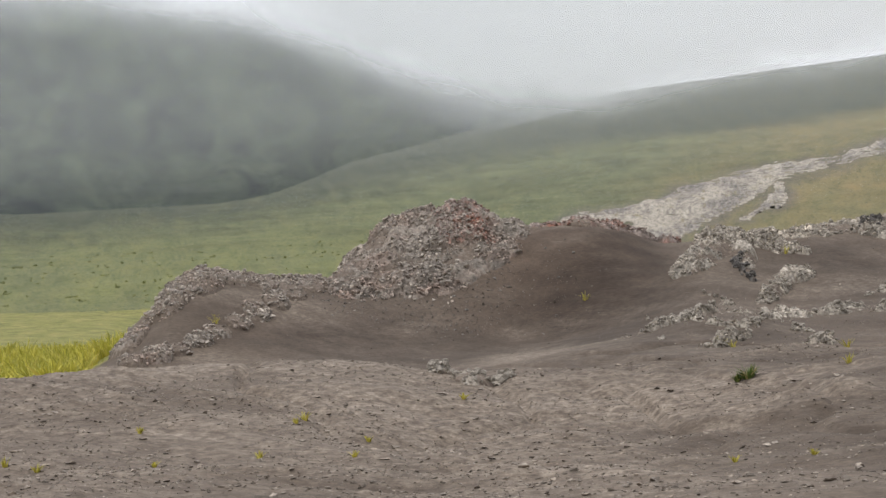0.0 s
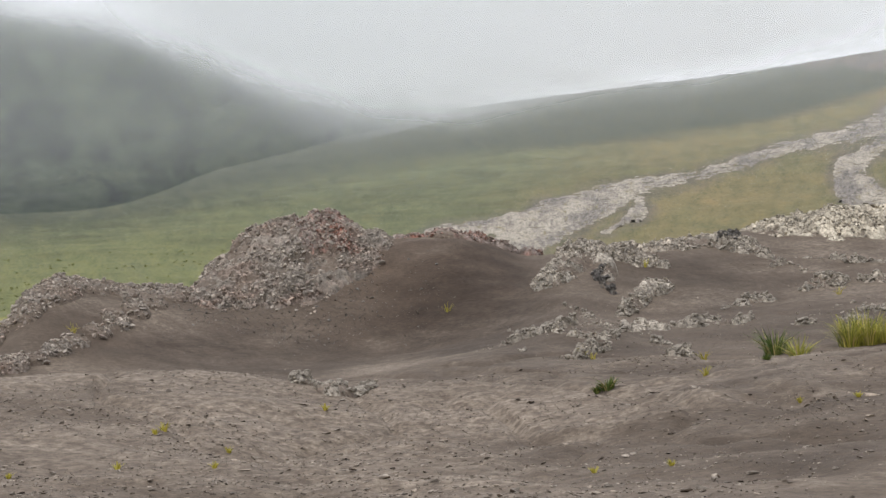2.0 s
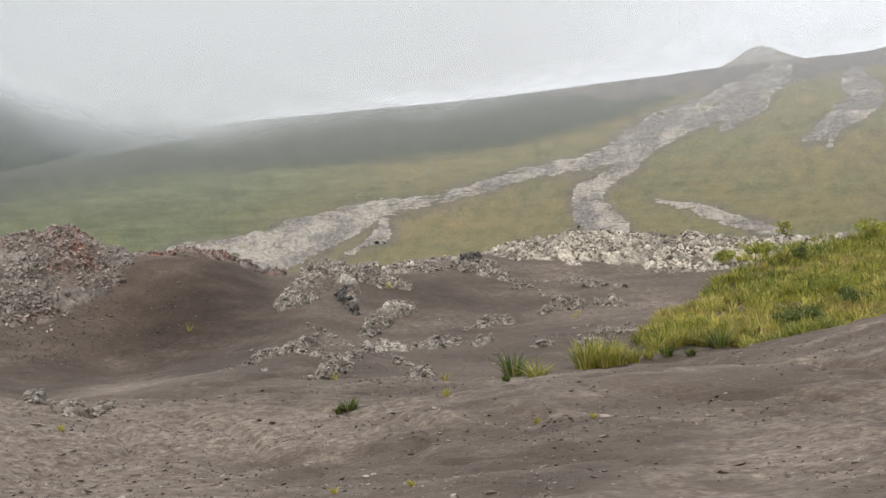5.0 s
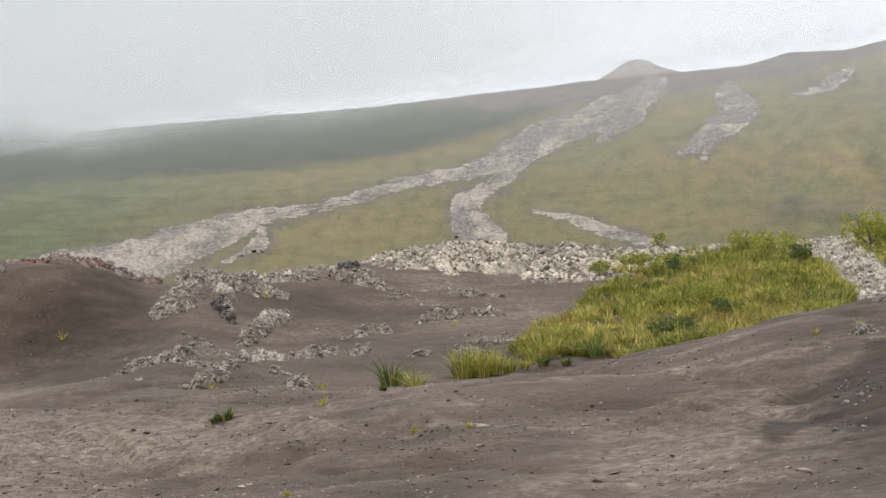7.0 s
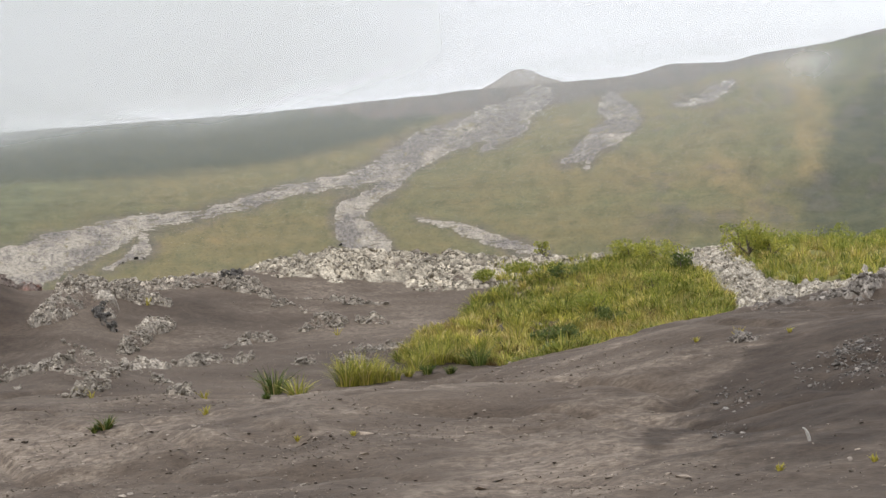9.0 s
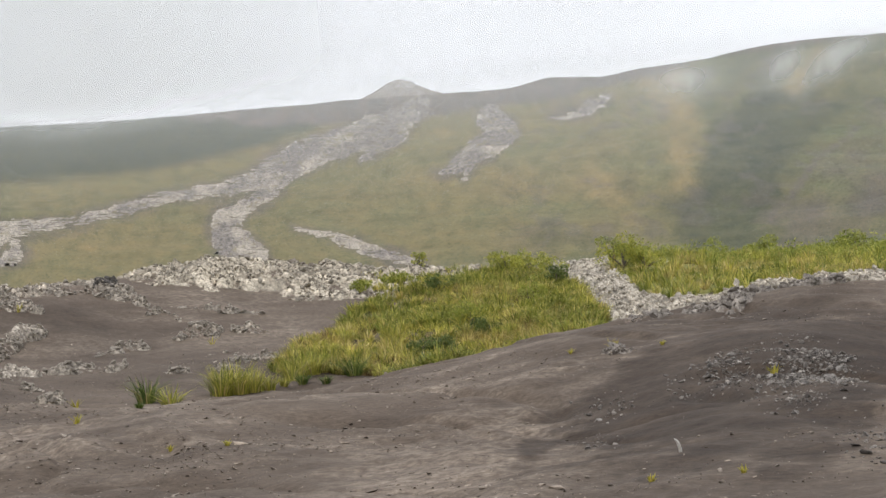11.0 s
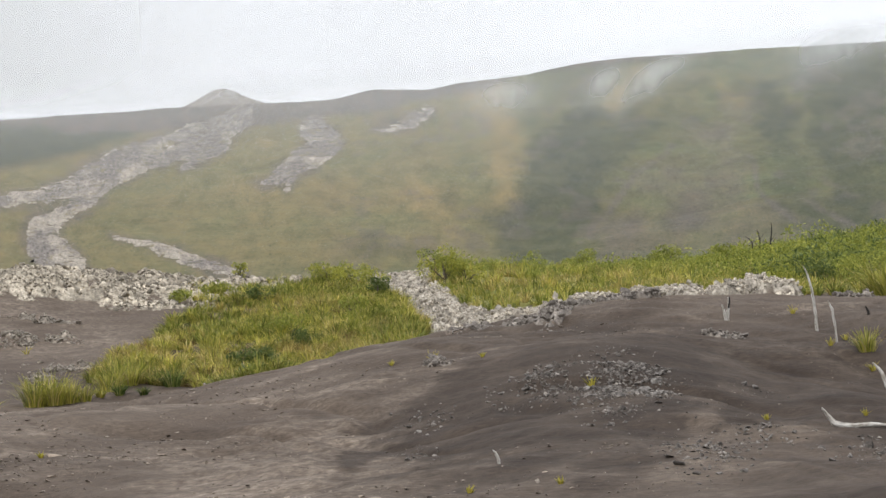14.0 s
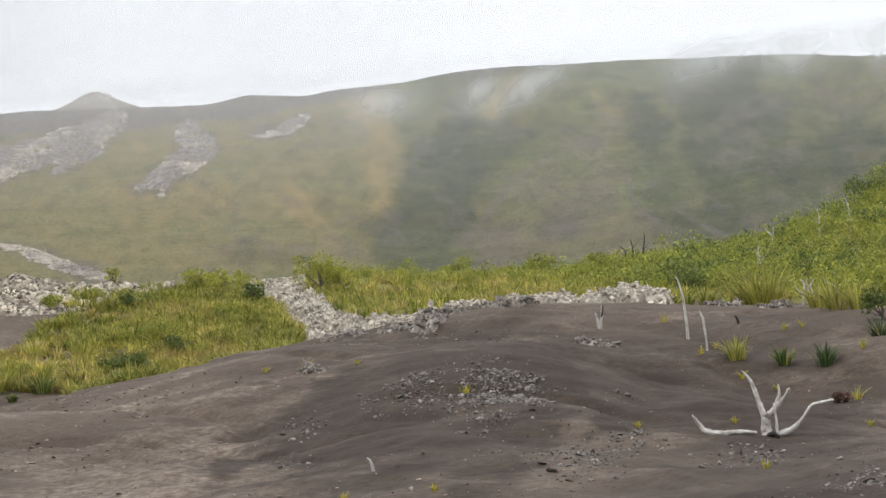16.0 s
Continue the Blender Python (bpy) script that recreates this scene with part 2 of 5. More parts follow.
def fbm(x, y, size, octaves=4, gain=0.5):
    """Fractal noise about -1 to 1, its largest waves `size` metres across."""
    s, amp, tot = 0.0, 1.0, 0.0
    for k in range(octaves):
        c, sn = math.cos(0.6 + k), math.sin(0.6 + k)
        px, py = (c * x - sn * y) / size + 17.3 * k + 5, (sn * x + c * y) / size + 41.7 * k + 9
        s, tot = s + amp * (2 * vnoise(px, py) - 1), tot + amp
        amp, size = amp * gain, size / 2.03
    return s / tot


def smooth(a, b, v):
    t = np.clip((v - a) / (b - a), 0, 1)
    return t * t * (3 - 2 * t)


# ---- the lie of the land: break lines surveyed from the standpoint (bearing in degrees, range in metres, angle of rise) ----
BREAKS = [
    [(-40, 4, -22), (0, 4, -22), (40, 4, -22)],
    [(-40, 30, -2.2), (-33, 31, -1.6), (-26, 30, -2.1), (-18, 29, -2.9), (0, 28, -3.1), (20, 27, -3.4), (40, 27, -3.4)],
    [(-40, 41, 0.3), (-33, 42, 0.7), (-24, 43, 0.3), (-16, 43, -0.6), (-9, 42, -0.9), (-2, 41, -0.8), (5, 42, -1.0), (11, 43, -0.3), (18, 45, 0.3), (24, 46, 0.0), (29, 46, -1.0), (34, 46, -1.4), (40, 46, -1.4)],
    [(-40, 52, 2.4), (-33, 53, 2.5), (-30.3, 55, 2.65), (-27.5, 57, 2.57), (-23.7, 58, 2.55), (-21, 58, 2.3), (-18.8, 58, 1.9), (-15, 57, 1.5), (-12, 55, 1.2), (-8, 52, 0.95), (-4, 52, 1.05), (0, 54, 1.4), (4, 57, 1.67), (8, 61, 2.2), (12, 66, 2.98), (16, 72, 3.4), (20, 76, 3.85), (24, 75, 3.6), (28, 70, 3.1), (32, 64, 2.5), (36, 60, 2.0), (40, 60, 2.0)],
    [(-40, 62, 2.0), (-33, 64, 2.0), (-27, 67, 1.6), (-21, 68, 1.3), (-17, 69, 1.8), (-12, 67, 2.1), (-8, 66, 2.0), (-4, 65, 1.6), (0, 65, 1.5), (4, 68, 1.75), (8, 72, 2.1), (12, 75, 2.75), (16, 80, 3.2), (20, 84, 3.6), (24, 84, 3.5), (28, 82, 3.2), (32, 80, 2.9), (40, 80, 2.6)],
    [(-40, 76, 2.35), (-33, 76, 2.3), (-29, 76, 2.6), (-24, 78, 2.6), (-20, 80, 2.4), (-16, 82, 2.5), (-12, 81, 2.9), (-9, 80, 3.4), (-6, 80, 2.9), (-3, 82, 3.0), (0, 84, 3.2), (4, 85, 3.3), (8, 87, 3.6), (12, 90, 3.8), (16, 96, 4.0), (20, 98, 4.1), (26, 98, 3.9), (32, 98, 3.7), (40, 98, 3.7)],
    [(-40, 90, 2.7), (-33, 90, 2.6), (-30.3, 88, 2.9), (-28.1, 88, 4.2), (-27.3, 90, 5.1), (-26, 92, 5.6), (-24.5, 94, 5.4), (-22, 97, 5.15), (-19, 100, 5.8), (-16, 99, 6.5), (-13.1, 98, 6.45), (-11.9, 98, 6.15), (-10.4, 98, 5.55), (-8, 101, 5.5), (-5.5, 104, 5.6), (-2, 110, 5.85), (0, 113, 6.0), (3, 116, 5.6), (6.5, 118, 5.2), (9.3, 119, 5.0), (12, 122, 5.0), (14, 124, 5.1), (18, 130, 4.75), (24, 130, 4.65), (28, 130, 4.6), (31, 130, 5.4), (33, 131, 6.1), (36, 134, 6.9), (40, 138, 7.2)],
    [(-40, 125, 3.5), (-33, 125, 3.4), (-29, 120, 3.2), (-25, 118, 3.2), (-20, 120, 3.6), (-10, 120, 3.8), (0, 136, 4.4), (10, 142, 4.2), (20, 150, 4.4), (30, 165, 5.2), (34, 170, 6.3), (40, 175, 7.0)],
    [(-40, 240, 5.0), (-28, 240, 4.8), (-15, 240, 4.6), (0, 250, 4.4), (20, 260, 4.0), (30, 260, 4.0), (40, 260, 4.2)],
]
# hummocks and hollows in the ash (bearing, range, half widths in degrees and metres, height)
HUMMOCKS = [
    (19.0, 53, 4.6, 5.5, 0.55), (20, 62, 6.0, 4.0, -0.35), (12.0, 44, 3.2, 6.0, -0.45), (24.6, 47, 1.8, 7.0, -0.4), (29.5, 46, 4.0, 3.5, 0.25),
    (28.5, 53, 4.0, 3.0, -0.35), (-15.5, 61, 3.0, 4.0, -0.35), (-12.0, 53, 3.0, 3.0, 0.3), (-4.5, 46, 3.5, 3.0, 0.35), (-2.0, 39, 4.0, 3.0, -0.2),
    (2.5, 51, 5.0, 2.2, 0.3), (-19, 44, 3.0, 3.0, -0.25), (-27, 46, 5.0, 4.0, 0.25), (-9.0, 73, 2.0, 3.0, 0.35), (6.0, 56, 5.0, 1.6, -0.2),
]
# beyond the valley the flank of the volcano climbs into the cloud
FLANK = [
    [(-40, 130, 1.0), (-28, 130, 1.0), (0, 140, 1.0), (20, 150, 1.0), (40, 150, 1.0)],
    [(-40, 235, 5.0), (-28, 235, 4.8), (-15, 235, 4.6), (0, 245, 4.4), (20, 255, 3.9), (40, 255, 4.0)],
    [(-40, 420, 6.6), (-25, 420, 6.4), (-10, 430, 6.0), (5, 450, 5.6), (20, 480, 5.1), (40, 480, 5.0)],
    [(-40, 720, 7.9), (-25, 740, 7.7), (-10, 760, 7.9), (5, 760, 7.7), (20, 780, 7.4), (40, 780, 7.2)],
    [(-40, 950, 8.0), (-29, 960, 8.1), (-25, 980, 8.2), (-20.6, 1020, 8.8), (-16.5, 1060, 9.1), (-13.5, 1080, 9.35), (-10.3, 1100, 9.6), (0, 1100, 9.55), (8, 1120, 9.6), (20, 1130, 9.7), (30, 1130, 9.4), (40, 1130, 9.0)],
    [(-40, 1200, 7.2), (-29, 1250, 7.4), (-25, 1300, 7.6), (-20.6, 1350, 8.9), (-18, 1400, 9.4), (-15, 1450, 9.95), (-11.5, 1500, 10.45), (-8, 1500, 10.6), (-2.6, 1500, 10.76), (0.4, 1500, 10.9), (3.3, 1500, 10.99), (5.3, 1500, 11.06), (8.2, 1500, 11.03), (10.2, 1500, 11.02), (11.1, 1500, 11.14), (11.9, 1500, 11.28), (13.8, 1500, 11.16), (15.2, 1500, 11.34), (17, 1500, 11.38), (19, 1500, 11.62), (21, 1500, 11.67), (24.8, 1500, 11.55), (29.6, 1500, 11.14), (33.6, 1500, 10.62), (40, 1500, 10.2)],
    [(-40, 1600, 4.0), (-20, 1700, 5.0), (0, 1900, 7.5), (20, 1900, 8.0), (40, 1900, 7.0)],
]
RIDGE = [
    [(-70, 1300, 5.5), (-20, 1300, 5.5), (10, 1300, 5.0)],
    [(-70, 1700, 9.2), (-33, 1700, 9.4), (-25, 1700, 9.2), (-15, 1700, 8.4), (10, 1800, 7.0)],
    [(-70, 2300, 16.2), (-33, 2300, 16.0), (-28, 2300, 15.6), (-24, 2300, 15.2), (-20, 2300, 14.6), (-15, 2300, 13.6), (-10, 2300, 12.0), (10, 2300, 7.0)],
    [(-70, 2900, 14.0), (-15, 2900, 11.0), (10, 2900, 5.0)],
]


def along(nodes, q):
    """Smooth monotone curve through nodes (q0, value) at q."""
    xs, ys = np.array([a for a, _ in nodes], float), np.array([b for _, b in nodes], float)
    h, d = np.diff(xs), np.diff(ys) / np.diff(xs)
    m = np.zeros(len(xs))
    m[0], m[-1] = d[0], d[-1]
    for k in range(1, len(xs) - 1):
        m[k] = 0 if d[k - 1] * d[k] <= 0 else 2 * d[k - 1] * d[k] / (d[k - 1] + d[k])
    q = np.clip(q, xs[0], xs[-1])
    i = np.clip(np.searchsorted(xs, q) - 1, 0, len(xs) - 2)
    t = (q - xs[i]) / h[i]
    return ys[i] * (1 + 2 * t) * (1 - t) ** 2 + m[i] * h[i] * t * (1 - t) ** 2 + ys[i + 1] * t * t * (3 - 2 * t) + m[i + 1] * h[i] * t * t * (t - 1)


def loft(lines, bearing, dist):
    """Height of the land lofted through its break lines."""
    bearing, dist = np.broadcast_arrays(np.asarray(bearing, float), np.asarray(dist, float))
    rs = np.array([along([(n[0], n[1]) for n in ln], bearing) for ln in lines])
    zs = EYE + rs * np.tan(np.radians(np.array([along([(n[0], n[2]) for n in ln], bearing) for ln in lines])))
    d = np.diff(zs, axis=0) / np.diff(rs, axis=0)
    m = np.concatenate([d[:1], np.where(d[:-1] * d[1:] > 0, 2 * d[:-1] * d[1:] / (d[:-1] + d[1:] + 1e-12), 0), d[-1:]])
    q = np.clip(dist, rs[0], rs[-1])
    out = np.zeros_like(q)
    for k in range(len(lines) - 1):
        sel = (q >= rs[k]) & (q <= rs[k + 1])
        h = rs[k + 1] - rs[k]
        t = (q - rs[k]) / h
        v = zs[k] * (1 + 2 * t) * (1 - t) ** 2 + m[k] * h * t * (1 - t) ** 2 + zs[k + 1] * t * t * (3 - 2 * t) + m[k + 1] * h * t * t * (t - 1)
        out = np.where(sel, v, out)
    return out


def bell(b, d, cb, cd, wb, wd, p=2.0):
    q = ((b - cb) / wb) ** 2 + ((d - cd) / wd) ** 2
    return np.exp(-q ** (p / 2))


def crest_streaks(b, d, x, y):
    """Wind-swept bands that run with the nearest ash crest, about -1 to 1."""
    q = d - along([(n[0], n[1]) for n in BREAKS[3]], b)
    w = 0.8 * fbm(x, y, 8, 2)
    return fbm(0.3 * b * d / 57 + 30, q + w + 300, 3.0, 3, 0.5)


# trails where wind and water have laid pale grit: strength, then (bearing, range, half width in metres)
TRAILS = [
    (0.7, [(-16.6, 71, 1.2), (-14.6, 73, 1.6), (-12.7, 75, 1.2), (-11.2, 77.5, 0.6)]),
    (0.9, [(-22, 47.5, 1.2), (-15.2, 48.3, 1.5), (-10.7, 48.2, 1.5), (-7.9, 49.1, 1.0), (-5.7, 51.2, 0.8), (-3.9, 52.4, 0.8), (-2.5, 53, 0.9), (-0.7, 62, 0.9)]),
    (0.75, [(-12, 42, 1.0), (-8.5, 44.2, 0.9), (-5.7, 45.4, 0.6), (-3.4, 44.3, 0.5), (-0.8, 44.8, 0.6), (1.3, 45.3, 0.7), (3.8, 44, 0.9), (6.4, 41, 1.2)]),
    (0.8, [(7.6, 57, 0.6), (9.5, 58.2, 0.7), (11, 59.8, 0.6), (12.6, 63.8, 0.6), (14.3, 62.8, 0.5), (16.3, 61, 0.5)]),
    (0.8, [(1.4, 51.5, 0.7), (4, 52.7, 0.7), (6.2, 53.6, 0.7), (8.6, 52.3, 0.6), (10.4, 52.7, 0.6), (12.5, 53.8, 0.6)]),
    (0.85, [(4.8, 31, 2.0), (6.5, 33.8, 2.2), (7.4, 37.2, 2.4), (8.4, 40, 2.4), (9.6, 44.5, 2.2), (10.4, 47.2, 1.5), (11.2, 49.5, 1.1), (12.3, 50.6, 0.8), (13, 51.8, 0.6)]),
    (0.7, [(13.2, 53, 0.5), (14.3, 57, 0.5), (16, 56.9, 0.5), (18.5, 54, 0.5), (20.5, 61, 0.5), (22.5, 64, 0.6), (24, 64.8, 0.6), (25.8, 66.5, 0.6)]),
    (0.42, [(11, 33.5, 0.8), (12, 34.2, 0.6), (13.9, 34.4, 0.6), (15.8, 33.6, 0.6), (18, 33.2, 0.6), (20.5, 34, 0.7), (21.3, 35.5, 0.9), (22.4, 38.6, 0.8), (23.9, 39, 0.6), (25.9, 40.5, 0.45), (28.4, 40.8, 0.6), (31, 40.3, 0.6)]),
    (0.18, [(22.1, 37.5, 0.7), (22.4, 41.3, 0.9), (23.2, 44, 0.9), (24, 46.5, 0.8), (23, 49, 0.6), (22.2, 50.2, 0.5)]),
    (0.7, [(24.2, 60.4, 0.6), (24.9, 57.8, 0.6), (26.9, 56, 0.7), (28.6, 55.3, 0.7), (31, 54.4, 0.7)]),
]


def trails(x, y):
    """How much pale grit the trails leave at a place, 0 to 1."""
    x, y = x + 0.7 * fbm(x + 3, y, 3.5, 3), y + 0.9 * fbm(x, y + 21, 3.5, 3)
    out = np.zeros(np.shape(x))
    for strength, nodes in TRAILS:
        q = [(d * math.sin(math.radians(b)), d * math.cos(math.radians(b)), w) for b, d, w in nodes]
        for (x0, y0, w0), (x1, y1, w1) in zip(q, q[1:]):
            dx, dy = x1 - x0, y1 - y0
            t = np.clip(((x - x0) * dx + (y - y0) * dy) / (dx * dx + dy * dy), 0, 1)
            out = np.maximum(out, strength * np.exp(-(np.hypot(x - x0 - t * dx, y - y0 - t * dy) / (w0 + t * (w1 - w0))) ** 2))
    return out


def ripples(x, y):
    """Small steps and ripples across the fall of the ash, 0 to 1 at their crests."""
    u = 0.38 * x + 0.6 * fbm(x, y, 5, 2)
    return (1 - np.minimum(1, 3.2 * np.abs(fbm(u + 14, y + 0.12 * x, 1.7, 3, 0.55)))) * smooth(-0.35, 0.35, fbm(x + 44, y, 9, 2))


def ground_z(x, y):
    b, d = np.degrees(np.arctan2(x, y)), np.hypot(x, y)
    z = loft(BREAKS, np.clip(b, -40, 40), d)
    for cb, cd, wb, wd, h in HUMMOCKS:
        z = z + h * bell(b, d, cb, cd, wb, wd)
    near = smooth(6, 25, d)
    calm = 1 - 0.85 * bell(b, d, 17.5, 46, 7, 11, 4)
    rill = np.abs(fbm(x + 0.35 * y + 60, 0.55 * y - 20, 6.5, 3))
    swell = np.abs(fbm(0.45 * x + 80, y + 0.3 * x, 7.0, 3))
    return z + near * (0.11 * calm * ripples(x, y) * (1 - smooth(66, 80, d)) + 0.16 * fbm(x, y, 9.0, 3) + calm * 0.3 * (0.3 - swell) * (1 - smooth(62, 76, d)) + 0.14 * calm * crest_streaks(np.clip(b, -40, 40), d, x, y) * (1 - smooth(66, 78, d)) + 0.08 * fbm(x, y, 1.6, 4, 0.65) - 0.22 * np.exp(-(rill / 0.07) ** 2) * smooth(0, 0.5, fbm(x + 200, y, 16, 2) + 0.25))


def flank_z(x, y):
    b, d = np.degrees(np.arctan2(x, y)), np.hypot(x, y)
    z = loft(FLANK, np.clip(b, -40, 40), d)
    w = smooth(300, 600, d) * (1 - 0.8 * smooth(1250, 1480, d))
    right = smooth(13, 18, b)
    z = z + w * ((4 + 8 * right) * fbm(x, y, 240, 4) - (2 + 16 * right) * np.abs(fbm(x + 0.4 * y, 0.5 * y, 150, 3)))
    crest = smooth(1440, 1500, d)
    return z + (0.9 + 0.9 * crest) * fbm(x, y, 14 + 6 * crest, 4, 0.6)


def ridge_z(x, y):
    b, d = np.degrees(np.arctan2(x, y)), np.hypot(x, y)
    return loft(RIDGE, np.clip(b, -70, 10), d) + 30 * fbm(x, y, 300, 5, 0.55)


# ---- mesh helpers ----
def raw_mesh(name, verts, faces, mat, shade=True, uvs=None, fields=None):
    me = bpy.data.meshes.new(name)
    k = faces.shape[1]
    me.vertices.add(len(verts))
    me.vertices.foreach_set("co", np.ascontiguousarray(verts, np.float32).ravel())
    me.loops.add(faces.size)
    me.loops.foreach_set("vertex_index", np.ascontiguousarray(faces, np.int32).ravel())
    me.polygons.add(len(faces))
    me.polygons.foreach_set("loop_start", np.arange(0, faces.size, k, dtype=np.int32))
    me.polygons.foreach_set("loop_total", np.full(len(faces), k, np.int32))
    me.polygons.foreach_set("use_smooth", np.full(len(faces), shade))
    if uvs is not None:
        layer = me.uv_layers.new(name="UVMap")
        layer.data.foreach_set("uv", np.ascontiguousarray(uvs[faces.ravel()], np.float32).ravel())
    for key, values in (fields or {}).items():
        me.attributes.new(key, "FLOAT", "POINT").data.foreach_set("value", np.ascontiguousarray(values, np.float32).ravel())
    me.update(calc_edges=True)
    me.materials.append(mat)
    return me


def part(name, mesh, parent, label="", kind=""):
    o = new(name, mesh)
    o.parent = parent
    return tagged(o, label, kind=kind)


def grid_faces(rows, cols, keep=None):
    i = np.arange(rows - 1)[:, None] * cols + np.arange(cols - 1)[None]
    q = np.stack([i, i + cols, i + cols + 1, i + 1], -1)
    return q.reshape(-1, 4) if keep is None else q[keep]


def polar_sheet(name, bearings, dists, height, mat, label, category, cover=None):
    B, D = np.meshgrid(np.radians(bearings), dists)
    x, y = D * np.sin(B), D * np.cos(B)
    z = height(x, y)
    v = np.stack([x, y, z], -1).reshape(-1, 3)
    f = grid_faces(len(dists), len(bearings))[:, ::-1]
    fields = cover(np.degrees(B), D, x, y, z) if cover else None
    uv = np.stack([np.degrees(B), np.degrees(np.arctan2(z - EYE, np.maximum(D, 1)))], -1).reshape(-1, 2)
    return tagged(new(name, raw_mesh(name, v, f, mat, True, uv, fields)), label, category, kind="structure")


def spot(bearing, dist):
    x, y = dist * math.sin(radians(bearing)), dist * math.cos(radians(bearing))
    return Vector((x, y, float(ground_z(np.array([x]), np.array([y]))[0])))


def polar(pts):
    return np.degrees(np.arctan2(pts[:, 0], pts[:, 1])), np.hypot(pts[:, 0], pts[:, 1])


def strokes(b, rise, lines):
    """How deep a place lies inside strokes of (bearing, rise, half width), in degrees; negative outside."""
    m = np.full(b.shape, -9.0)
    for nodes in lines:
        for (b0, e0, w0), (b1, e1, w1) in zip(nodes, nodes[1:]):
            db, de = b1 - b0, e1 - e0
            t = np.clip(((b - b0) * db + (rise - e0) * de) / (db * db + de * de), 0, 1)
            m = np.maximum(m, (w0 + t * (w1 - w0)) - np.hypot(b - b0 - t * db, rise - e0 - t * de))
    return m


# ---- the land ----
def ash_cover(b, d, x, y, z):
    """Where grit lies pale on the ash, where fresh ash is dark or reddish, and where the turf begins."""
    edge = along([(-40, 68), (-32, 70), (-29.6, 84), (-27, 104), (-20, 116), (8, 126), (13, 124), (15, 92), (24, 87), (30, 81), (33, 66), (40, 62)], b)
    turf = smooth(-1.5, 1.5, d - edge + 3 * fbm(x, y, 6, 3))
    left = 1 - smooth(-20, -3, b + 4 * fbm(x, y, 20, 2))
    swell = np.abs(fbm(0.45 * x + 80, y + 0.3 * x, 7.0, 3))
    streak = crest_streaks(np.clip(b, -40, 40), d, x, y)
    grit = np.clip(0.28 * ripples(x, y) + 0.45 * left * (1 - smooth(52, 62, d)) + 0.2 * np.exp(-(swell / 0.1) ** 2) + 0.55 * np.maximum(streak, -0.3) * (1 - 0.85 * bell(b, d, 17.5, 46, 7, 11, 4)) + trails(x, y) * (0.8 + 1.3 * fbm(x + 11, y, 1.2, 4, 0.7)) + 0.5 * fbm(x, y, 6, 4) + 0.55 * fbm(0.5 * x, y, 0.9, 4, 0.7), 0, 1)
    grit = np.maximum(grit, 1.0 * bell(b, d, -15.3, 75, 2.2, 6.5, 3) * smooth(-0.45, 0.1, fbm(x, y, 3, 3)))
    dome = smooth(-0.5, 0.5, strokes(b, d / 4, [[(9.6, 8.6, 0.7), (10.3, 9.6, 0.8), (11.2, 11.0, 0.7), (12.4, 12.1, 0.7), (13.8, 12.8, 0.8), (16.2, 12.8, 1.2), (19, 13.4, 1.6), (21.5, 13.6, 1.6), (21.5, 11.5, 1.2), (20.5, 10, 1.1), (18, 9.4, 0.7), (14, 9.4, 0.7), (11, 9.2, 0.8)], [(13, 10.6, 1.6), (15, 11, 2.4), (19, 11.2, 2.6)], [(11, 9.0, 0.55), (15, 8.95, 0.55), (20, 9.0, 0.55)], [(22.6, 10.2, 0.5), (24, 11.5, 1.2), (27, 11.8, 1.5), (31, 11.6, 1.5)]]) + 1.5 * fbm(x, y, 2.6, 5, 0.72))
    fresh = np.maximum.reduce([0.95 * dome, 0.75 * smooth(37.5, 35.5, d + 0.8 * fbm(x, y, 3, 2)) * smooth(21.5, 24, b), 0.45 * bell(b, d, 4, 48, 5, 2.2, 3), 0.45 * bell(b, d, -4, 48.3, 3, 2.0, 3), 0.4 * bell(b, d, -9, 55, 5, 4, 3), 0.3 * bell(b, d, 2, 40, 14, 9, 4), 0.9 * bell(b, d, 26.5, 54, 7, 12, 3), 0.8 * bell(b, d, 30, 42, 6, 8, 3), 0.75 * bell(b, d, 16, 62, 7, 7, 3), 0.9 * bell(b, d, 14.3, 47.5, 2.4, 6, 3), 0.9 * bell(b, d, -12.6, 86, 3.4, 13, 4), 0.7 * bell(b, d, -20, 82, 6, 5, 4), 0.45 * bell(b, d, -10, 68, 5, 7, 3), 0.5 * bell(b, d, -4, 88, 2.6, 6, 3), 0.5 * bell(b, d, 0, 76, 4, 6, 3), 0.5 * bell(b, d, -5, 91, 3, 4, 3), 0.5 * bell(b, d, -24.5, 84, 4, 4, 3)])
    fresh = np.clip(np.maximum(0.92 * fresh, 0.4 * smooth(7, 12, b) * (1 - smooth(58, 68, d))) + 0.25 * fbm(x + 50, y, 6, 3) + 0.3 * fbm(0.6 * x, y, 1.1, 4, 0.7), 0, 1)
    red = np.clip(0.8 * bell(b, d, -14, 92, 3.5, 9, 3) + 0.3 * bell(b, d, -22, 84, 6, 5, 3), 0, 1)
    return {"turf": turf, "grit": grit * (1 - 0.88 * fresh), "fresh": fresh, "red": red}


fine = np.concatenate([np.linspace(-180, -42, 36)[:-1], np.arange(-42, 42.01, 0.115), np.linspace(42, 180, 36)[1:]])
steps = np.concatenate([[0.0, 1.5, 3], np.arange(5, 24, 1.0), np.arange(24, 62, 0.17), np.arange(62, 130, 0.3), np.arange(130, 250, 2.5)])
ground = polar_sheet("ground", fine, steps, ground_z, ASH, "bare grey-brown volcanic ash with ripples and scattered grit", "ground", ash_cover)


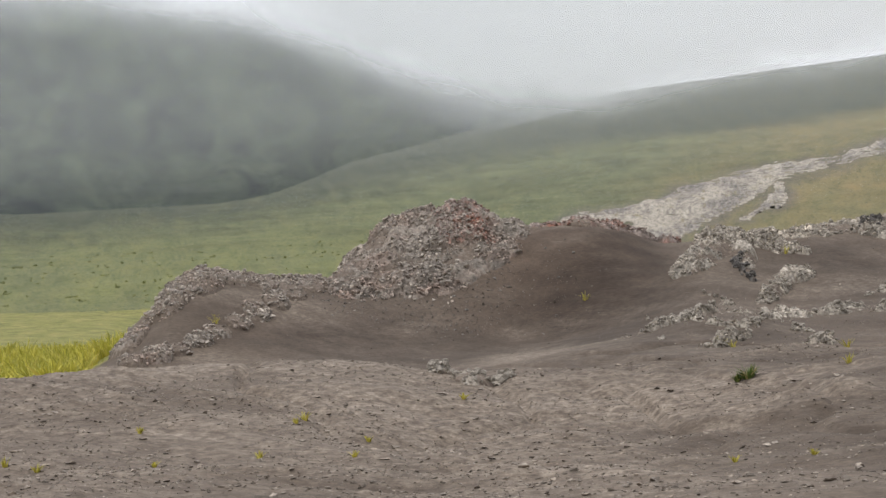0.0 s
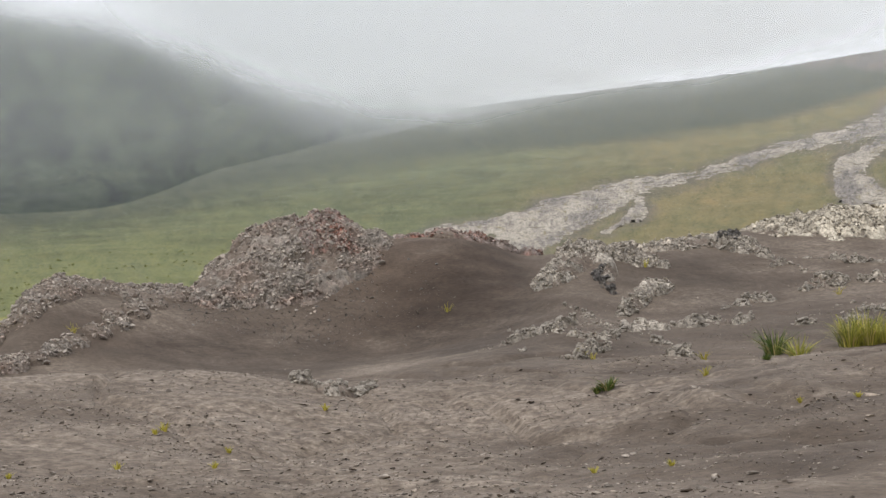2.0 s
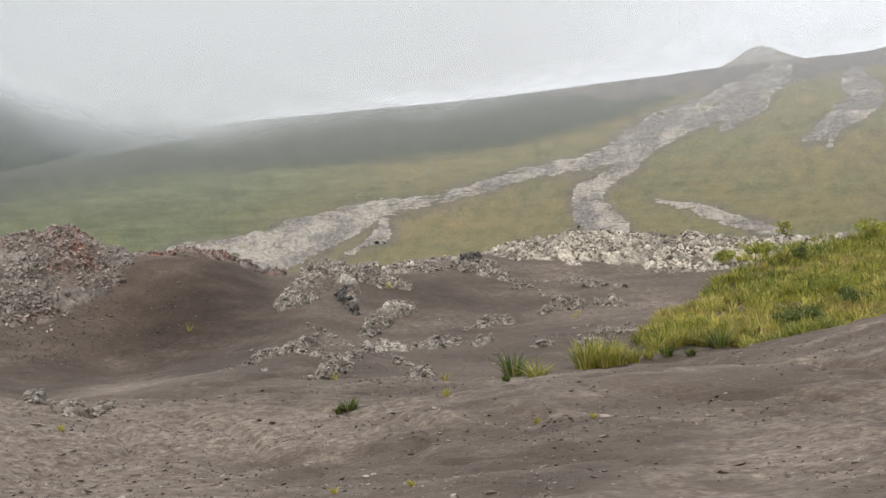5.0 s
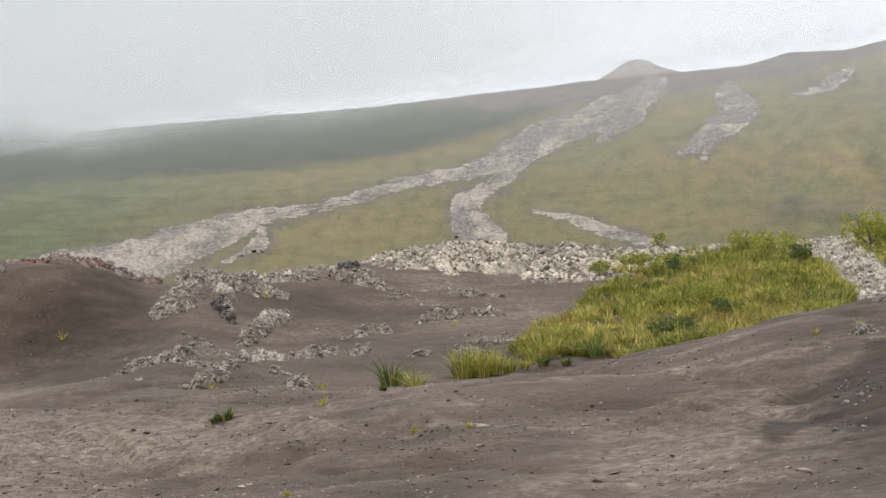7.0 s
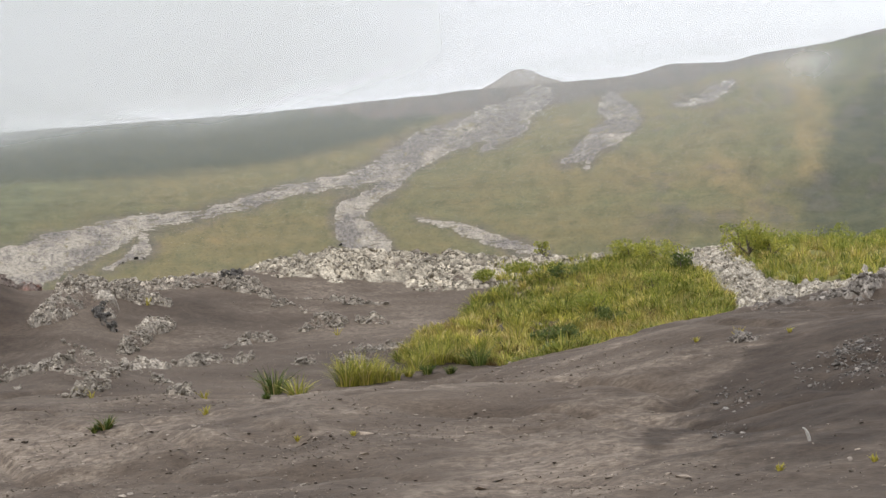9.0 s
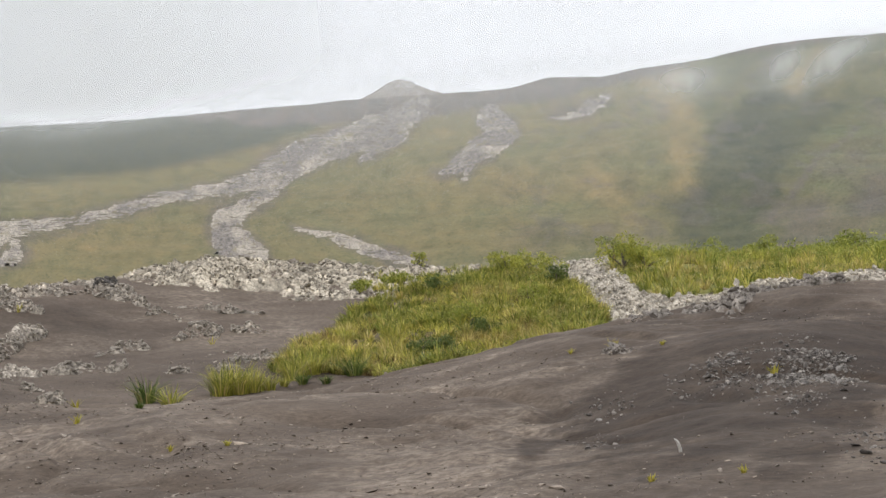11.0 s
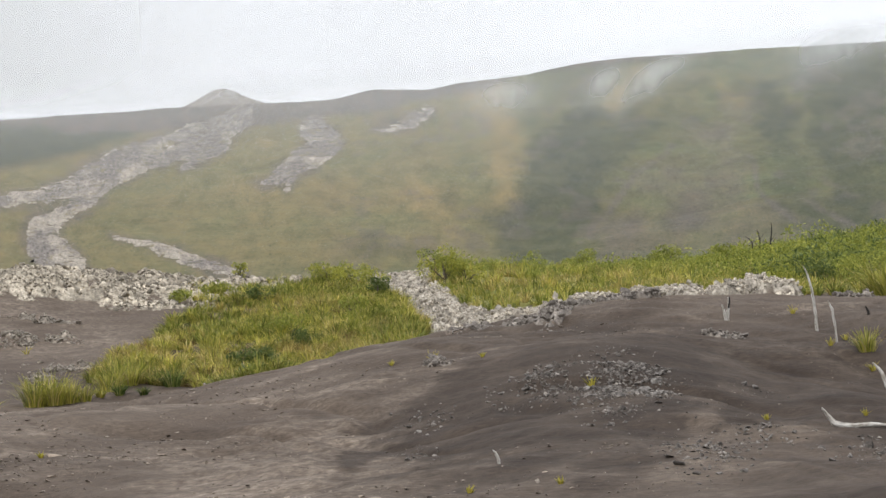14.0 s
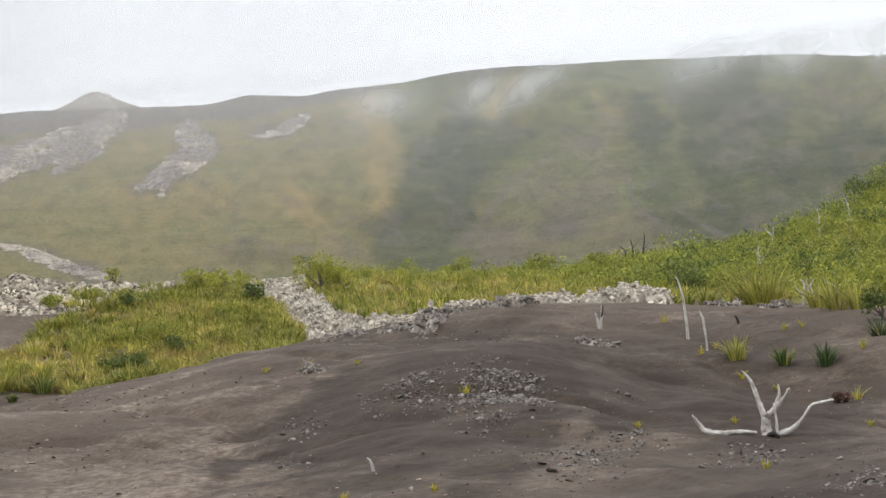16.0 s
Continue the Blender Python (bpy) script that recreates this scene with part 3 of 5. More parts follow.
# ---- old lava streams on the flank: (bearing, rise, half width) in degrees along each ----
STREAMS = [
    [(7.46, 10.92, 0.38), (6.38, 10.39, 0.56), (5.34, 10.11, 0.53), (4.04, 9.82, 0.56), (2.86, 9.37, 0.56), (1.47, 8.79, 0.38), (0.4, 8.62, 0.26), (-0.81, 8.5, 0.23), (-4.33, 7.81, 0.16), (-5.64, 7.71, 0.23), (-6.94, 7.51, 0.38), (-8.13, 7.09, 0.61), (-9.56, 6.66, 0.78), (-10.73, 6.22, 0.78)],
    [(-8.92, 6.75, 0.51), (-10.83, 6.74, 0.38), (-12.34, 6.69, 0.25), (-13.83, 6.65, 0.1)],
    [(-6.5, 7.4, 0.15), (-6.47, 6.79, 0.26), (-7.14, 6.45, 0.18), (-7.81, 6.1, 0.1)],
    [(6.57, 10.1, 0.41), (5.73, 9.59, 0.24), (5.26, 9.29, 0.11)],
    [(2.86, 9.32, 0.49), (2.13, 8.6, 0.41), (1.42, 8.07, 0.24), (0.52, 7.45, 0.49), (0.67, 6.77, 0.68), (1.51, 6.24, 0.45)],
    [(9.82, 10.35, 0.49), (10.22, 9.82, 0.53), (9.28, 9.32, 0.38), (8.56, 8.8, 0.32), (7.96, 8.63, 0.11)],
    [(9.06, 8.97, 0.19), (8.74, 8.4, 0.13)],
    [(13.82, 10.65, 0.19), (13.18, 10.4, 0.23), (12.67, 10.18, 0.11), (11.88, 10.23, 0.08)],
    [(2.71, 7.2, 0.08), (3.83, 6.85, 0.13), (5.16, 6.35, 0.26), (6.04, 5.94, 0.24), (7.14, 5.55, 0.09)],
]


def stream_mask(b, rise, x, y):
    m = strokes(b, rise, STREAMS)
    return m + 0.1 * fbm(b, rise * 1.8, 0.9, 3, 0.6) + 0.13 * fbm(b + 9, rise * 2.2 - 0.5 * b, 0.3, 5, 0.72) - 0.25 * smooth(0.2, 0.35, fbm(b - 31, rise * 2.2, 0.7, 4, 0.6)) * smooth(0.3, 0.5, m)


# scrub and painted gully shade, bare ribs and slips on the flank's steep end
SCRUB_SHADE = [
    [(19.1, 10.0, 0.5), (18.2, 9.06, 1.0), (17.5, 8.2, 0.7)],
    [(20.9, 9.5, 0.5), (19.6, 8.7, 0.8), (18.6, 7.5, 1.0), (17.0, 6.2, 1.4)],
    [(28.0, 10.6, 1.8), (28.8, 8.1, 1.8), (28.7, 6.5, 1.5), (32, 6.5, 2.5)],
    [(25.4, 9.8, 0.5), (26.0, 6.9, 0.6), (26.6, 5.6, 0.8)],
    [(13.4, 7.2, 0.35), (14.2, 7.25, 0.5)],
    [(11.3, 6.5, 0.3), (12.0, 6.2, 0.45), (12.8, 6.0, 0.3)],
    [(21.8, 6.6, 0.5), (23.2, 6.3, 0.5)],
]
BARE_RIBS = [[(16.0, 10.7, 0.6), (16.2, 9.0, 0.55), (16.0, 7.6, 0.4)], [(21.0, 11.4, 0.4), (20.4, 10.5, 0.25)], [(13.0, 7.9, 0.3), (14.4, 6.6, 0.25)], [(23.8, 10.8, 0.3), (24.2, 9.6, 0.3)]]
FAN = [[(23.8, 9.2, 0.3), (23.0, 7.7, 1.5), (22.5, 6.5, 2.4), (22.3, 5.3, 3.2)]]
SLIPS = [[(22.1, 8.84, 0.06), (20.4, 7.7, 0.1), (19.0, 5.9, 0.14)], [(24.35, 8.2, 0.06), (25.0, 6.9, 0.09), (25.8, 5.8, 0.1)], [(26.1, 6.65, 0.05), (27.3, 5.9, 0.1), (28.4, 5.1, 0.14)]]


def slope_cover(b, d, x, y, z):
    """The share of dry grass, dark scrub with painted gully shade, and bare rock on the flank."""
    rise = np.degrees(np.arctan2(z - EYE, d))
    n1, n2 = fbm(x, y, 130, 4), fbm(x + 300, y - 90, 45, 4)
    mottle = fbm(b, 1.6 * rise, 1.4, 5, 0.62)
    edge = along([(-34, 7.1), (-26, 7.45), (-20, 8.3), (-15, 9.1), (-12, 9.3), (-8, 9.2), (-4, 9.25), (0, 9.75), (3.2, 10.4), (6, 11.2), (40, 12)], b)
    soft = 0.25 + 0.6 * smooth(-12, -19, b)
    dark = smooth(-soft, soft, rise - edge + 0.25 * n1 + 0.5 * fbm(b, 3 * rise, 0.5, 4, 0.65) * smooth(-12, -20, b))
    right = smooth(14, 18, b + 2 * n1)
    wb, wr = b + 0.5 * fbm(b, 1.6 * rise, 1.6, 4, 0.6), rise + 0.35 * fbm(b + 40, 1.6 * rise, 1.4, 4, 0.6)
    hollow, rib, fan = (smooth(-0.35, 0.45, strokes(wb, wr, q) + 0.5 * mottle) for q in (SCRUB_SHADE, BARE_RIBS, FAN))
    slip = smooth(-0.1, 0.1, strokes(wb, wr, SLIPS))
    # hollow puts the shade of the gullies into the dark cover colour
    dark = np.maximum(dark, np.clip(0.4 * right + 0.4 * hollow + 0.5 * mottle * smooth(6, 14, b) - 0.8 * rib - 0.3 * fan, 0, 1))
    dry = np.clip(smooth(-15, -7, b - 1.5 * (rise - 7)) * (0.6 + 0.45 * mottle + 0.3 * n1) - 0.3 * right + 0.55 * rib, 0, 1)
    lime = smooth(8.2, 5.2, rise + 0.5 * n1) * smooth(-9, -20, b) * (0.4 + 0.5 * mottle)
    crest = along([(-40, 12), (-3, 11.4), (0, 10.9), (3, 10.55), (8, 10.6), (11, 10.75), (14, 11.05), (18, 11.7), (40, 12)], b)
    bare = smooth(-0.15, 0.2, rise - crest + 0.25 * mottle)
    m = stream_mask(b, rise, x, y)
    bare = np.maximum.reduce([bare, 0.7 * smooth(-0.3, 0.1, m + 0.3 * mottle), 0.6 * fan * (0.7 + 0.8 * mottle), 0.8 * slip, 0.4 * smooth(0.12, 0.3, fbm(b + 70, 1.6 * rise, 1.1, 5, 0.65)) * smooth(9, 12, b)])
    return {"dark": dark, "dry": dry, "lime": np.clip(lime, 0, 1), "bare": np.clip(bare, 0, 1)}


mid = np.concatenate([np.linspace(-180, -42, 36)[:-1], np.arange(-42, 42.01, 0.16), np.linspace(42, 180, 36)[1:]])
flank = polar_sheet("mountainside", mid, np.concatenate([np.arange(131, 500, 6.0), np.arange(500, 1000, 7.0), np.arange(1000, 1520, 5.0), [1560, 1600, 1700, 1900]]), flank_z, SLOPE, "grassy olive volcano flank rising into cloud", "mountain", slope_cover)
far = polar_sheet("mountain_backdrop", np.arange(-70, 10.1, 0.3), np.arange(1300, 2900, 14.0), ridge_z, FAR, "dark forested mountain wall behind mist", "mountain")


def cinder_cone():
    """The small summit cone that just shows over the crest."""
    B, R = np.meshgrid(np.linspace(0, 2 * math.pi, 49), np.linspace(0, 80, 24))
    cx, cy = 1515 * math.sin(radians(6.75)), 1515 * math.cos(radians(6.75))
    x, y = cx + R * np.cos(B), cy + R * np.sin(B)
    z = 318.8 - 0.5 * np.maximum(R - 8, 0) + 2.5 * fbm(x, y, 25, 3)
    v = np.stack([x, y, z], -1).reshape(-1, 3)
    return tagged(new("summit_cone", raw_mesh("summit_cone", v, grid_faces(24, 49), STONE)), "small bare grey cinder cone in mist", "mountain", kind="structure")


cinder_cone()


# ---- the old lava streams themselves ----
def lava_streams():
    bs, ds = np.arange(-17, 15.5, 0.05), np.concatenate([np.arange(270, 800, 2.6), np.arange(800, 1500, 3.2)])
    B, D = np.meshgrid(np.radians(bs), ds)
    x, y = D * np.sin(B), D * np.cos(B)
    z = flank_z(x, y)
    m = stream_mask(np.degrees(B), np.degrees(np.arctan2(z - EYE, D)), x, y)
    rise = np.degrees(np.arctan2(z - EYE, D))
    lump = np.abs(fbm(x, y, 22, 4, 0.6))
    z2 = z - 1.0 + smooth(-0.1, 0.06, m) * (1.15 + 0.9 * lump * smooth(0, 0.3, m) + 0.5 * fbm(x, y, 6, 2))
    core = np.clip(0.42 + 1.9 * fbm(np.degrees(B), rise * 1.8, 0.8, 5, 0.65) + 0.3 * smooth(6.8, 8, rise) + 0.4 * smooth(8.5, 10, rise) - 0.5 * smooth(0.12, 0, m), 0, 1)
    keep = np.minimum.reduce([m[:-1, :-1], m[1:, 1:], m[1:, :-1], m[:-1, 1:]]) > -0.03
    f = grid_faces(len(ds), len(bs), keep)[:, ::-1]
    used, inv = np.unique(f, return_inverse=True)
    me = raw_mesh("lava_stream", np.stack([x, y, z2], -1).reshape(-1, 3)[used], inv.reshape(f.shape), FLOW, False, np.stack([np.degrees(B), rise], -1).reshape(-1, 2)[used], {"core": core.reshape(-1)[used]})
    return tagged(new("lava_stream", me), "old grey lava stream branching down a grassy flank", "lava stream", kind="structure")


lava_streams()


# ---- broken lava ----
def rock_shape(seed, corners, flat):
    """An angular block: the hull of a few chance corners."""
    r = random.Random(seed)
    bm = bmesh.new()
    sx, sy, sz = r.uniform(0.85, 1.4), r.uniform(0.6, 1.05), r.uniform(0.5, 0.95) * flat
    for _ in range(corners):
        v = Vector((r.gauss(0, 1), r.gauss(0, 1), r.gauss(0, 1))).normalized() * r.uniform(0.75, 1.15)
        bm.verts.new((v.x * sx, v.y * sy, v.z * sz))
    out = bmesh.ops.convex_hull(bm, input=bm.verts)
    bmesh.ops.delete(bm, geom=[v for v in out["geom_interior"] if isinstance(v, bmesh.types.BMVert)], context="VERTS")
    bm.verts.index_update()
    co = np.array([v.co[:] for v in bm.verts])
    fa = np.array([[v.index for v in f.verts] for f in bm.faces])
    bm.free()
    return co, fa


CLINKER = [rock_shape(40 + s, 13, 1.0) for s in range(18)]
PEBBLES = [rock_shape(90 + s, 8, 0.8) for s in range(16)]
SHARDS = [rock_shape(140 + s, 7, 0.8) for s in range(18)]


def joined(name, shapes, places, sizes, mat, seed, shade=False, tilt=0.5, squash=None):
    """One mesh of many shapes, each at its place, size and chance turn."""
    g = np.random.default_rng(seed)
    V, Fc, base = [], [], 0
    for p, s in zip(places, sizes):
        co, fa = shapes[g.integers(len(shapes))]
        m = np.array(Euler((g.normal(0, tilt), g.normal(0, tilt), g.uniform(0, 6.28))).to_matrix())
        c = co * s
        if squash:
            c = c * np.array([1, 1, g.uniform(*squash)])
        V.append(c @ m.T + p)
        Fc.append(fa + base)
        base += len(co)
    return raw_mesh(name, np.concatenate(V), np.concatenate(Fc), mat, shade)


def scatter(count, seed, box, chance):
    """Chance places in the plan, thick where chance(bearing, range, x, y) is high."""
    g = np.random.default_rng(seed)
    b0, b1, d0, d1 = box
    out, have = [], 0
    for _ in range(400):
        b, d = np.radians(g.uniform(b0, b1, 4000)), np.sqrt(g.uniform(d0 * d0, d1 * d1, 4000))
        x, y = d * np.sin(b), d * np.cos(b)
        keep = chance(np.degrees(b), d, x, y) > g.random(4000)
        out.append(np.stack([x[keep], y[keep]], -1))
        have += keep.sum()
        if have >= count:
            break
    return np.concatenate(out)[:count]


def patches(blobs, torn=0.3, size=3.0):
    """Mask and height of broken ground made of overlapping blobs (bearing, range, half widths, height)."""
    def mask(b, d, x, y):
        m = np.maximum.reduce([bell(b, d, q[0], q[1], q[2], q[3], 3) for q in blobs])
        return smooth(0.25, 0.5, m + torn * fbm(x, y, size, 4, 0.6))

    def lift(b, d, x, y):
        return np.maximum.reduce([q[4] * bell(b, d, q[0], q[1], q[2] * 0.9, q[3] * 0.9, 3) for q in blobs])
    return mask, lift


def cells(x, y, size):
    """Broken blocks about `size` metres across: each one's chance height, the gap to its neighbour, a second chance."""
    x, y = x + 0.5 * size * fbm(x + 7, y, 1.3 * size, 2), y + 0.5 * size * fbm(x, y + 13, 1.3 * size, 2)
    u, v = x / size, y / size
    iu, iv = np.floor(u).astype(int), np.floor(v).astype(int)
    f1, f2 = np.full(u.shape, 9.0), np.full(u.shape, 9.0)
    h, k = np.zeros(u.shape), np.zeros(u.shape)
    for du in (-1, 0, 1):
        for dv in (-1, 0, 1):
            a, c = iu + du, iv + dv
            px, py = a + LATTICE[a % 256, c % 256], c + LATTICE[(a + 91) % 256, (c + 37) % 256]
            q = np.hypot(u - px, v - py)
            near = q < f1
            f2 = np.where(near, f1, np.minimum(f2, q))
            f1 = np.where(near, q, f1)
            h = np.where(near, LATTICE[(a + 17) % 256, (c + 151) % 256] + 0.5 * (u - px) * (LATTICE[(a + 5) % 256, c % 256] - 0.5), h)
            k = np.where(near, LATTICE[(a + 203) % 256, (c + 59) % 256], k)
    return h, f2 - f1, k


def crags(x, y, crag, bury):
    """Height of broken rock over the ash, how far ash fills it, and the tone of its blocks."""
    h1, e1, k1 = cells(x, y, 1.15)
    h2, e2, k2 = cells(x + 31, y - 8, 0.4)
    rough = 0.5 * h1 + 0.26 * h2 - 0.3 * np.exp(-(e1 / 0.17) ** 2) - 0.14 * np.exp(-(e2 / 0.2) ** 2) + 0.12 * fbm(x, y, 0.42, 2) + 0.25 * fbm(x, y, 4.5, 2)
    fill = bury + 0.14 * fbm(x + 70, y, 2.6, 3)
    dust = smooth(0.1, -0.04, rough - fill)
    return crag * (np.maximum(rough, fill) - 0.2), dust, 0.5 * (k1 - 0.5) + 0.6 * (k2 - 0.5)


def lava_thing(name, label, box, shape, count, size, mat, seed, grid=0.085, crag=1.0, bury=0.25):
    """A body of broken lava: a core of cracked blocks half filled with ash, and the loose blocks that lie on it."""
    mask, lift = shape
    b0, b1, d0, d1 = box
    bs, ds = np.radians(np.arange(b0, b1, grid)), np.arange(d0, d1, 0.15)
    B, D = np.meshgrid(bs, ds)
    x, y = D * np.sin(B), D * np.cos(B)

    def surface(b, d, x, y):
        w, (rough, dust, tone) = mask(b, d, x, y), crags(x, y, crag, bury)
        z = ground_z(x, y) - 0.2 * (1 - w) + w * (lift(b, d, x, y) + rough)
        return w, z, np.maximum(dust, 1 - smooth(0.1, 0.5, w)), tone

    w, z, dust, tone = surface(np.degrees(B), D, x, y)
    keep = (w[:-1, :-1] + w[1:, 1:] + w[1:, :-1] + w[:-1, 1:]) > 0.08
    f = grid_faces(len(ds), len(bs), keep)[:, ::-1]
    used, inv = np.unique(f, return_inverse=True)
    holder = new(name)
    cb, cd = (b0 + b1) / 2, (d0 + d1) / 2
    holder.location = spot(cb, cd)
    tagged(holder, label, "lava rock")
    back = Matrix.Translation(-holder.location)
    part("bedrock", raw_mesh("bedrock", np.stack([x, y, z], -1).reshape(-1, 3)[used], inv.reshape(f.shape), mat, False, None, {"dust": dust.reshape(-1)[used], "tone": tone.reshape(-1)[used]}), holder, kind="stuff").matrix_parent_inverse = back
    pts = scatter(count, seed, box, lambda b, d, px, py: mask(b, d, px, py) * (1 - 0.8 * crags(px, py, crag, bury)[1]) * np.clip(0.55 + 0.9 * fbm(px, py, 2.2, 3), 0.1, 1))
    count = len(pts)
    g = np.random.default_rng(seed + 1)
    pb, pd = polar(pts)
    sz = size * np.exp(np.clip(g.normal(0, 0.55, count), -0.9, 1.5))
    places = np.column_stack([pts, surface(pb, pd, *pts.T)[1] + 0.15 * sz])
    n = min(count // 4, 150)
    shared = [raw_mesh("block", co, fa, mat, False) for co, fa in CLINKER[:8]]
    big = np.argsort(-sz)
    for k in big[:n]:
        o = part("block", shared[k % 8], holder)
        o.matrix_parent_inverse = back
        o.matrix_basis = Matrix.LocRotScale(Vector(places[k]), Euler((g.normal(0, 0.5), g.normal(0, 0.5), g.uniform(0, 6.28))), Vector((sz[k],) * 3))
    half = n + (count - n) // 3
    part("rubble", joined("rubble", CLINKER, places[big[n:half]], sz[big[n:half]], mat, seed + 2), holder, kind="stuff").matrix_parent_inverse = back
    part("clinker", joined("clinker", SHARDS, places[big[half:]], 1.1 * sz[big[half:]], mat, seed + 3, tilt=1.2), holder, kind="stuff").matrix_parent_inverse = back
    return holder


# the great knoll beside the saddle: a steep heap of blocks, its foot in gravel
KNOLL_FOOT = [(-23.2, 97), (-22.4, 94.5), (-21.9, 91), (-20.9, 90), (-18.6, 89), (-17.2, 90), (-16, 91.5), (-15.1, 94), (-14.6, 98)]
KNOLL_RISE = [(-23.2, 0), (-22.2, 0.0), (-21.7, 0.35), (-21.35, 1.0), (-20.7, 1.6), (-19.8, 2.6), (-19.1, 2.55), (-17.8, 2.1), (-17, 1.65), (-16.5, 0.9), (-15.9, 0.1), (-15.2, 0), (-14.6, 0)]


def knoll_mask(b, d, x, y):
    return smooth(-0.9, 0.9, d - along(KNOLL_FOOT, b) + 1.6 * fbm(x, y, 3, 3)) * smooth(-22.9, -22.3, b) * (1 - smooth(-15.3, -14.8, b)) * (1 - smooth(104, 107, d))


def knoll_rise(b, d, x, y):
    f = along(KNOLL_FOOT, b)
    return along(KNOLL_RISE, b) * np.clip((d - f) / (97.5 - f), 0, 1) ** 1.1 * (1 - smooth(100, 107, d)) + 0.35 * fbm(x, y, 3.5, 3)


lava_thing("lava_knoll", "tall knoll of broken brown-grey clinker with a reddish crown", (-23.2, -14.6, 86, 108), (knoll_mask, knoll_rise), 20000, 0.052, KNOLL_ROCK, 11, crag=0.9, bury=0.0)
lava_thing("red_lava_cap", "rusty red clinker crowning a lava knoll", (-19.4, -15.6, 91, 101),
           (lambda b, d, x, y: smooth(0.42, 0.6, bell(b, d, -17.3, 96.5, 1.3, 3.6, 3) + 0.5 * fbm(x, y, 2.2, 3)) * knoll_mask(b, d, x, y), lambda b, d, x, y: knoll_rise(b, d, x, y) + 0.03), 1800, 0.052, RED_ROCK, 15, crag=0.95, bury=0.0)
# the lower ridge that runs down to the valley
lava_thing("lava_ridge", "low ridge of broken reddish-grey clinker on ash", (-31, -21, 76, 98),
           patches([(-28.8, 84.5, 0.7, 3, 0.3), (-28.2, 87, 0.8, 2.5, 0.4), (-27.5, 87.5, 0.9, 3.5, 0.5), (-26.6, 90, 1.2, 4, 0.5), (-25.4, 92.3, 1.2, 3.2, 0.3), (-24.2, 92.5, 1.1, 2.8, 0.2), (-22.8, 95, 1.0, 3, 0.25), (-23.6, 90.5, 0.8, 2, 0.2), (-28.7, 77.5, 0.55, 1.0, 0.3), (-27.9, 78.2, 0.6, 0.9, 0.35), (-27.2, 79.2, 0.5, 0.8, 0.2), (-26.5, 80.4, 0.5, 0.8, 0.12), (-25.8, 81.8, 0.5, 0.8, 0.12), (-25.1, 83.4, 0.5, 0.9, 0.12), (-24.4, 85.4, 0.5, 1.1, 0.12), (-23.8, 87.6, 0.5, 1.3, 0.12), (-23.2, 89.8, 0.5, 1.4, 0.12), (-22.6, 92, 0.5, 1.4, 0.12)], 0.2),
           9000, 0.05, KNOLL_ROCK, 21, crag=0.75, bury=0.34)
lava_thing("red_outcrop", "thin crest of rusty red and dark clinker on ash", (-16.5, -9, 93, 102),
           patches([(-14.4, 98, 0.7, 1.5, 0.1), (-13.1, 97.6, 0.8, 2.2, 0.35), (-12.2, 97.5, 0.8, 2.0, 0.25), (-11.2, 97.2, 0.7, 1.6, 0.1), (-10.4, 97.2, 0.5, 1.4, 0.1)], 0.25), 1500, 0.055, RED_ROCK, 31, crag=0.6, bury=0.2)
# boulders at the head of the hollow: lines of (bearing, rise of the ground, half width) along which the lava breaks through
OUTCROP_LINES = [
    [(-10.21, 4.53, 0.23), (-9.56, 4.8, 0.43), (-8.91, 5.27, 0.56), (-8.14, 5.47, 0.43), (-7.8, 4.81, 0.43)],
    [(-9.39, 5.4, 0.17), (-8.12, 5.45, 0.2), (-6.6, 5.45, 0.17), (-5.57, 5.5, 0.18)],
    [(-7.51, 5.43, 0.25), (-6.64, 5.12, 0.3), (-5.76, 4.8, 0.13)],
    [(-5.78, 4.09, 0.18), (-6.45, 4.01, 0.33), (-6.99, 3.6, 0.33), (-7.45, 3.38, 0.15)],
    [(-9.31, 3.83, 0.13), (-8.76, 3.5, 0.14), (-8.38, 3.22, 0.13)],
    [(-11.22, 3.08, 0.08), (-10.61, 2.94, 0.13), (-10.04, 3.09, 0.09), (-9.18, 2.79, 0.19), (-8.06, 2.6, 0.15), (-7.29, 2.82, 0.2), (-6.53, 2.87, 0.15), (-5.9, 2.68, 0.08)],
    [(-7.83, 2.28, 0.08), (-8.6, 1.97, 0.13), (-8.98, 1.96, 0.08)],
    [(-10.88, 2.38, 0.09), (-10.2, 2.4, 0.06)],
    [(-7.91, 3.03, 0.13), (-7.62, 2.56, 0.13)],
]
LEDGE_LINES = [
    [(-5.57, 5.5, 0.18), (-4.28, 5.5, 0.24), (-3.52, 5.4, 0.34), (-2.77, 5.15, 0.23), (-2.21, 4.8, 0.1)],
    [(-5.26, 2.77, 0.06), (-4.47, 3.03, 0.06), (-3.68, 3.36, 0.13), (-2.9, 3.43, 0.2), (-2.32, 3.39, 0.11)],
    [(-3.13, 2.91, 0.15), (-3.79, 2.65, 0.09)],
    [(-5.96, 1.84, 0.05), (-5.19, 1.83, 0.06)],
    [(-2.43, 4.5, 0.13), (-1.78, 4.58, 0.13), (-1.21, 4.31, 0.1)],
    [(-1.33, 3.67, 0.1), (-0.72, 3.89, 0.33), (-0.08, 3.78, 0.23)],
    [(0.5, 3.82, 0.11), (1.15, 3.76, 0.19), (1.67, 3.72, 0.15)],
    [(-0.46, 3.05, 0.05), (0.32, 3.08, 0.08), (1.09, 3.04, 0.06)],
    [(-2.02, 4.79, 0.06), (-0.47, 4.61, 0.1), (1.59, 4.31, 0.08)],
]


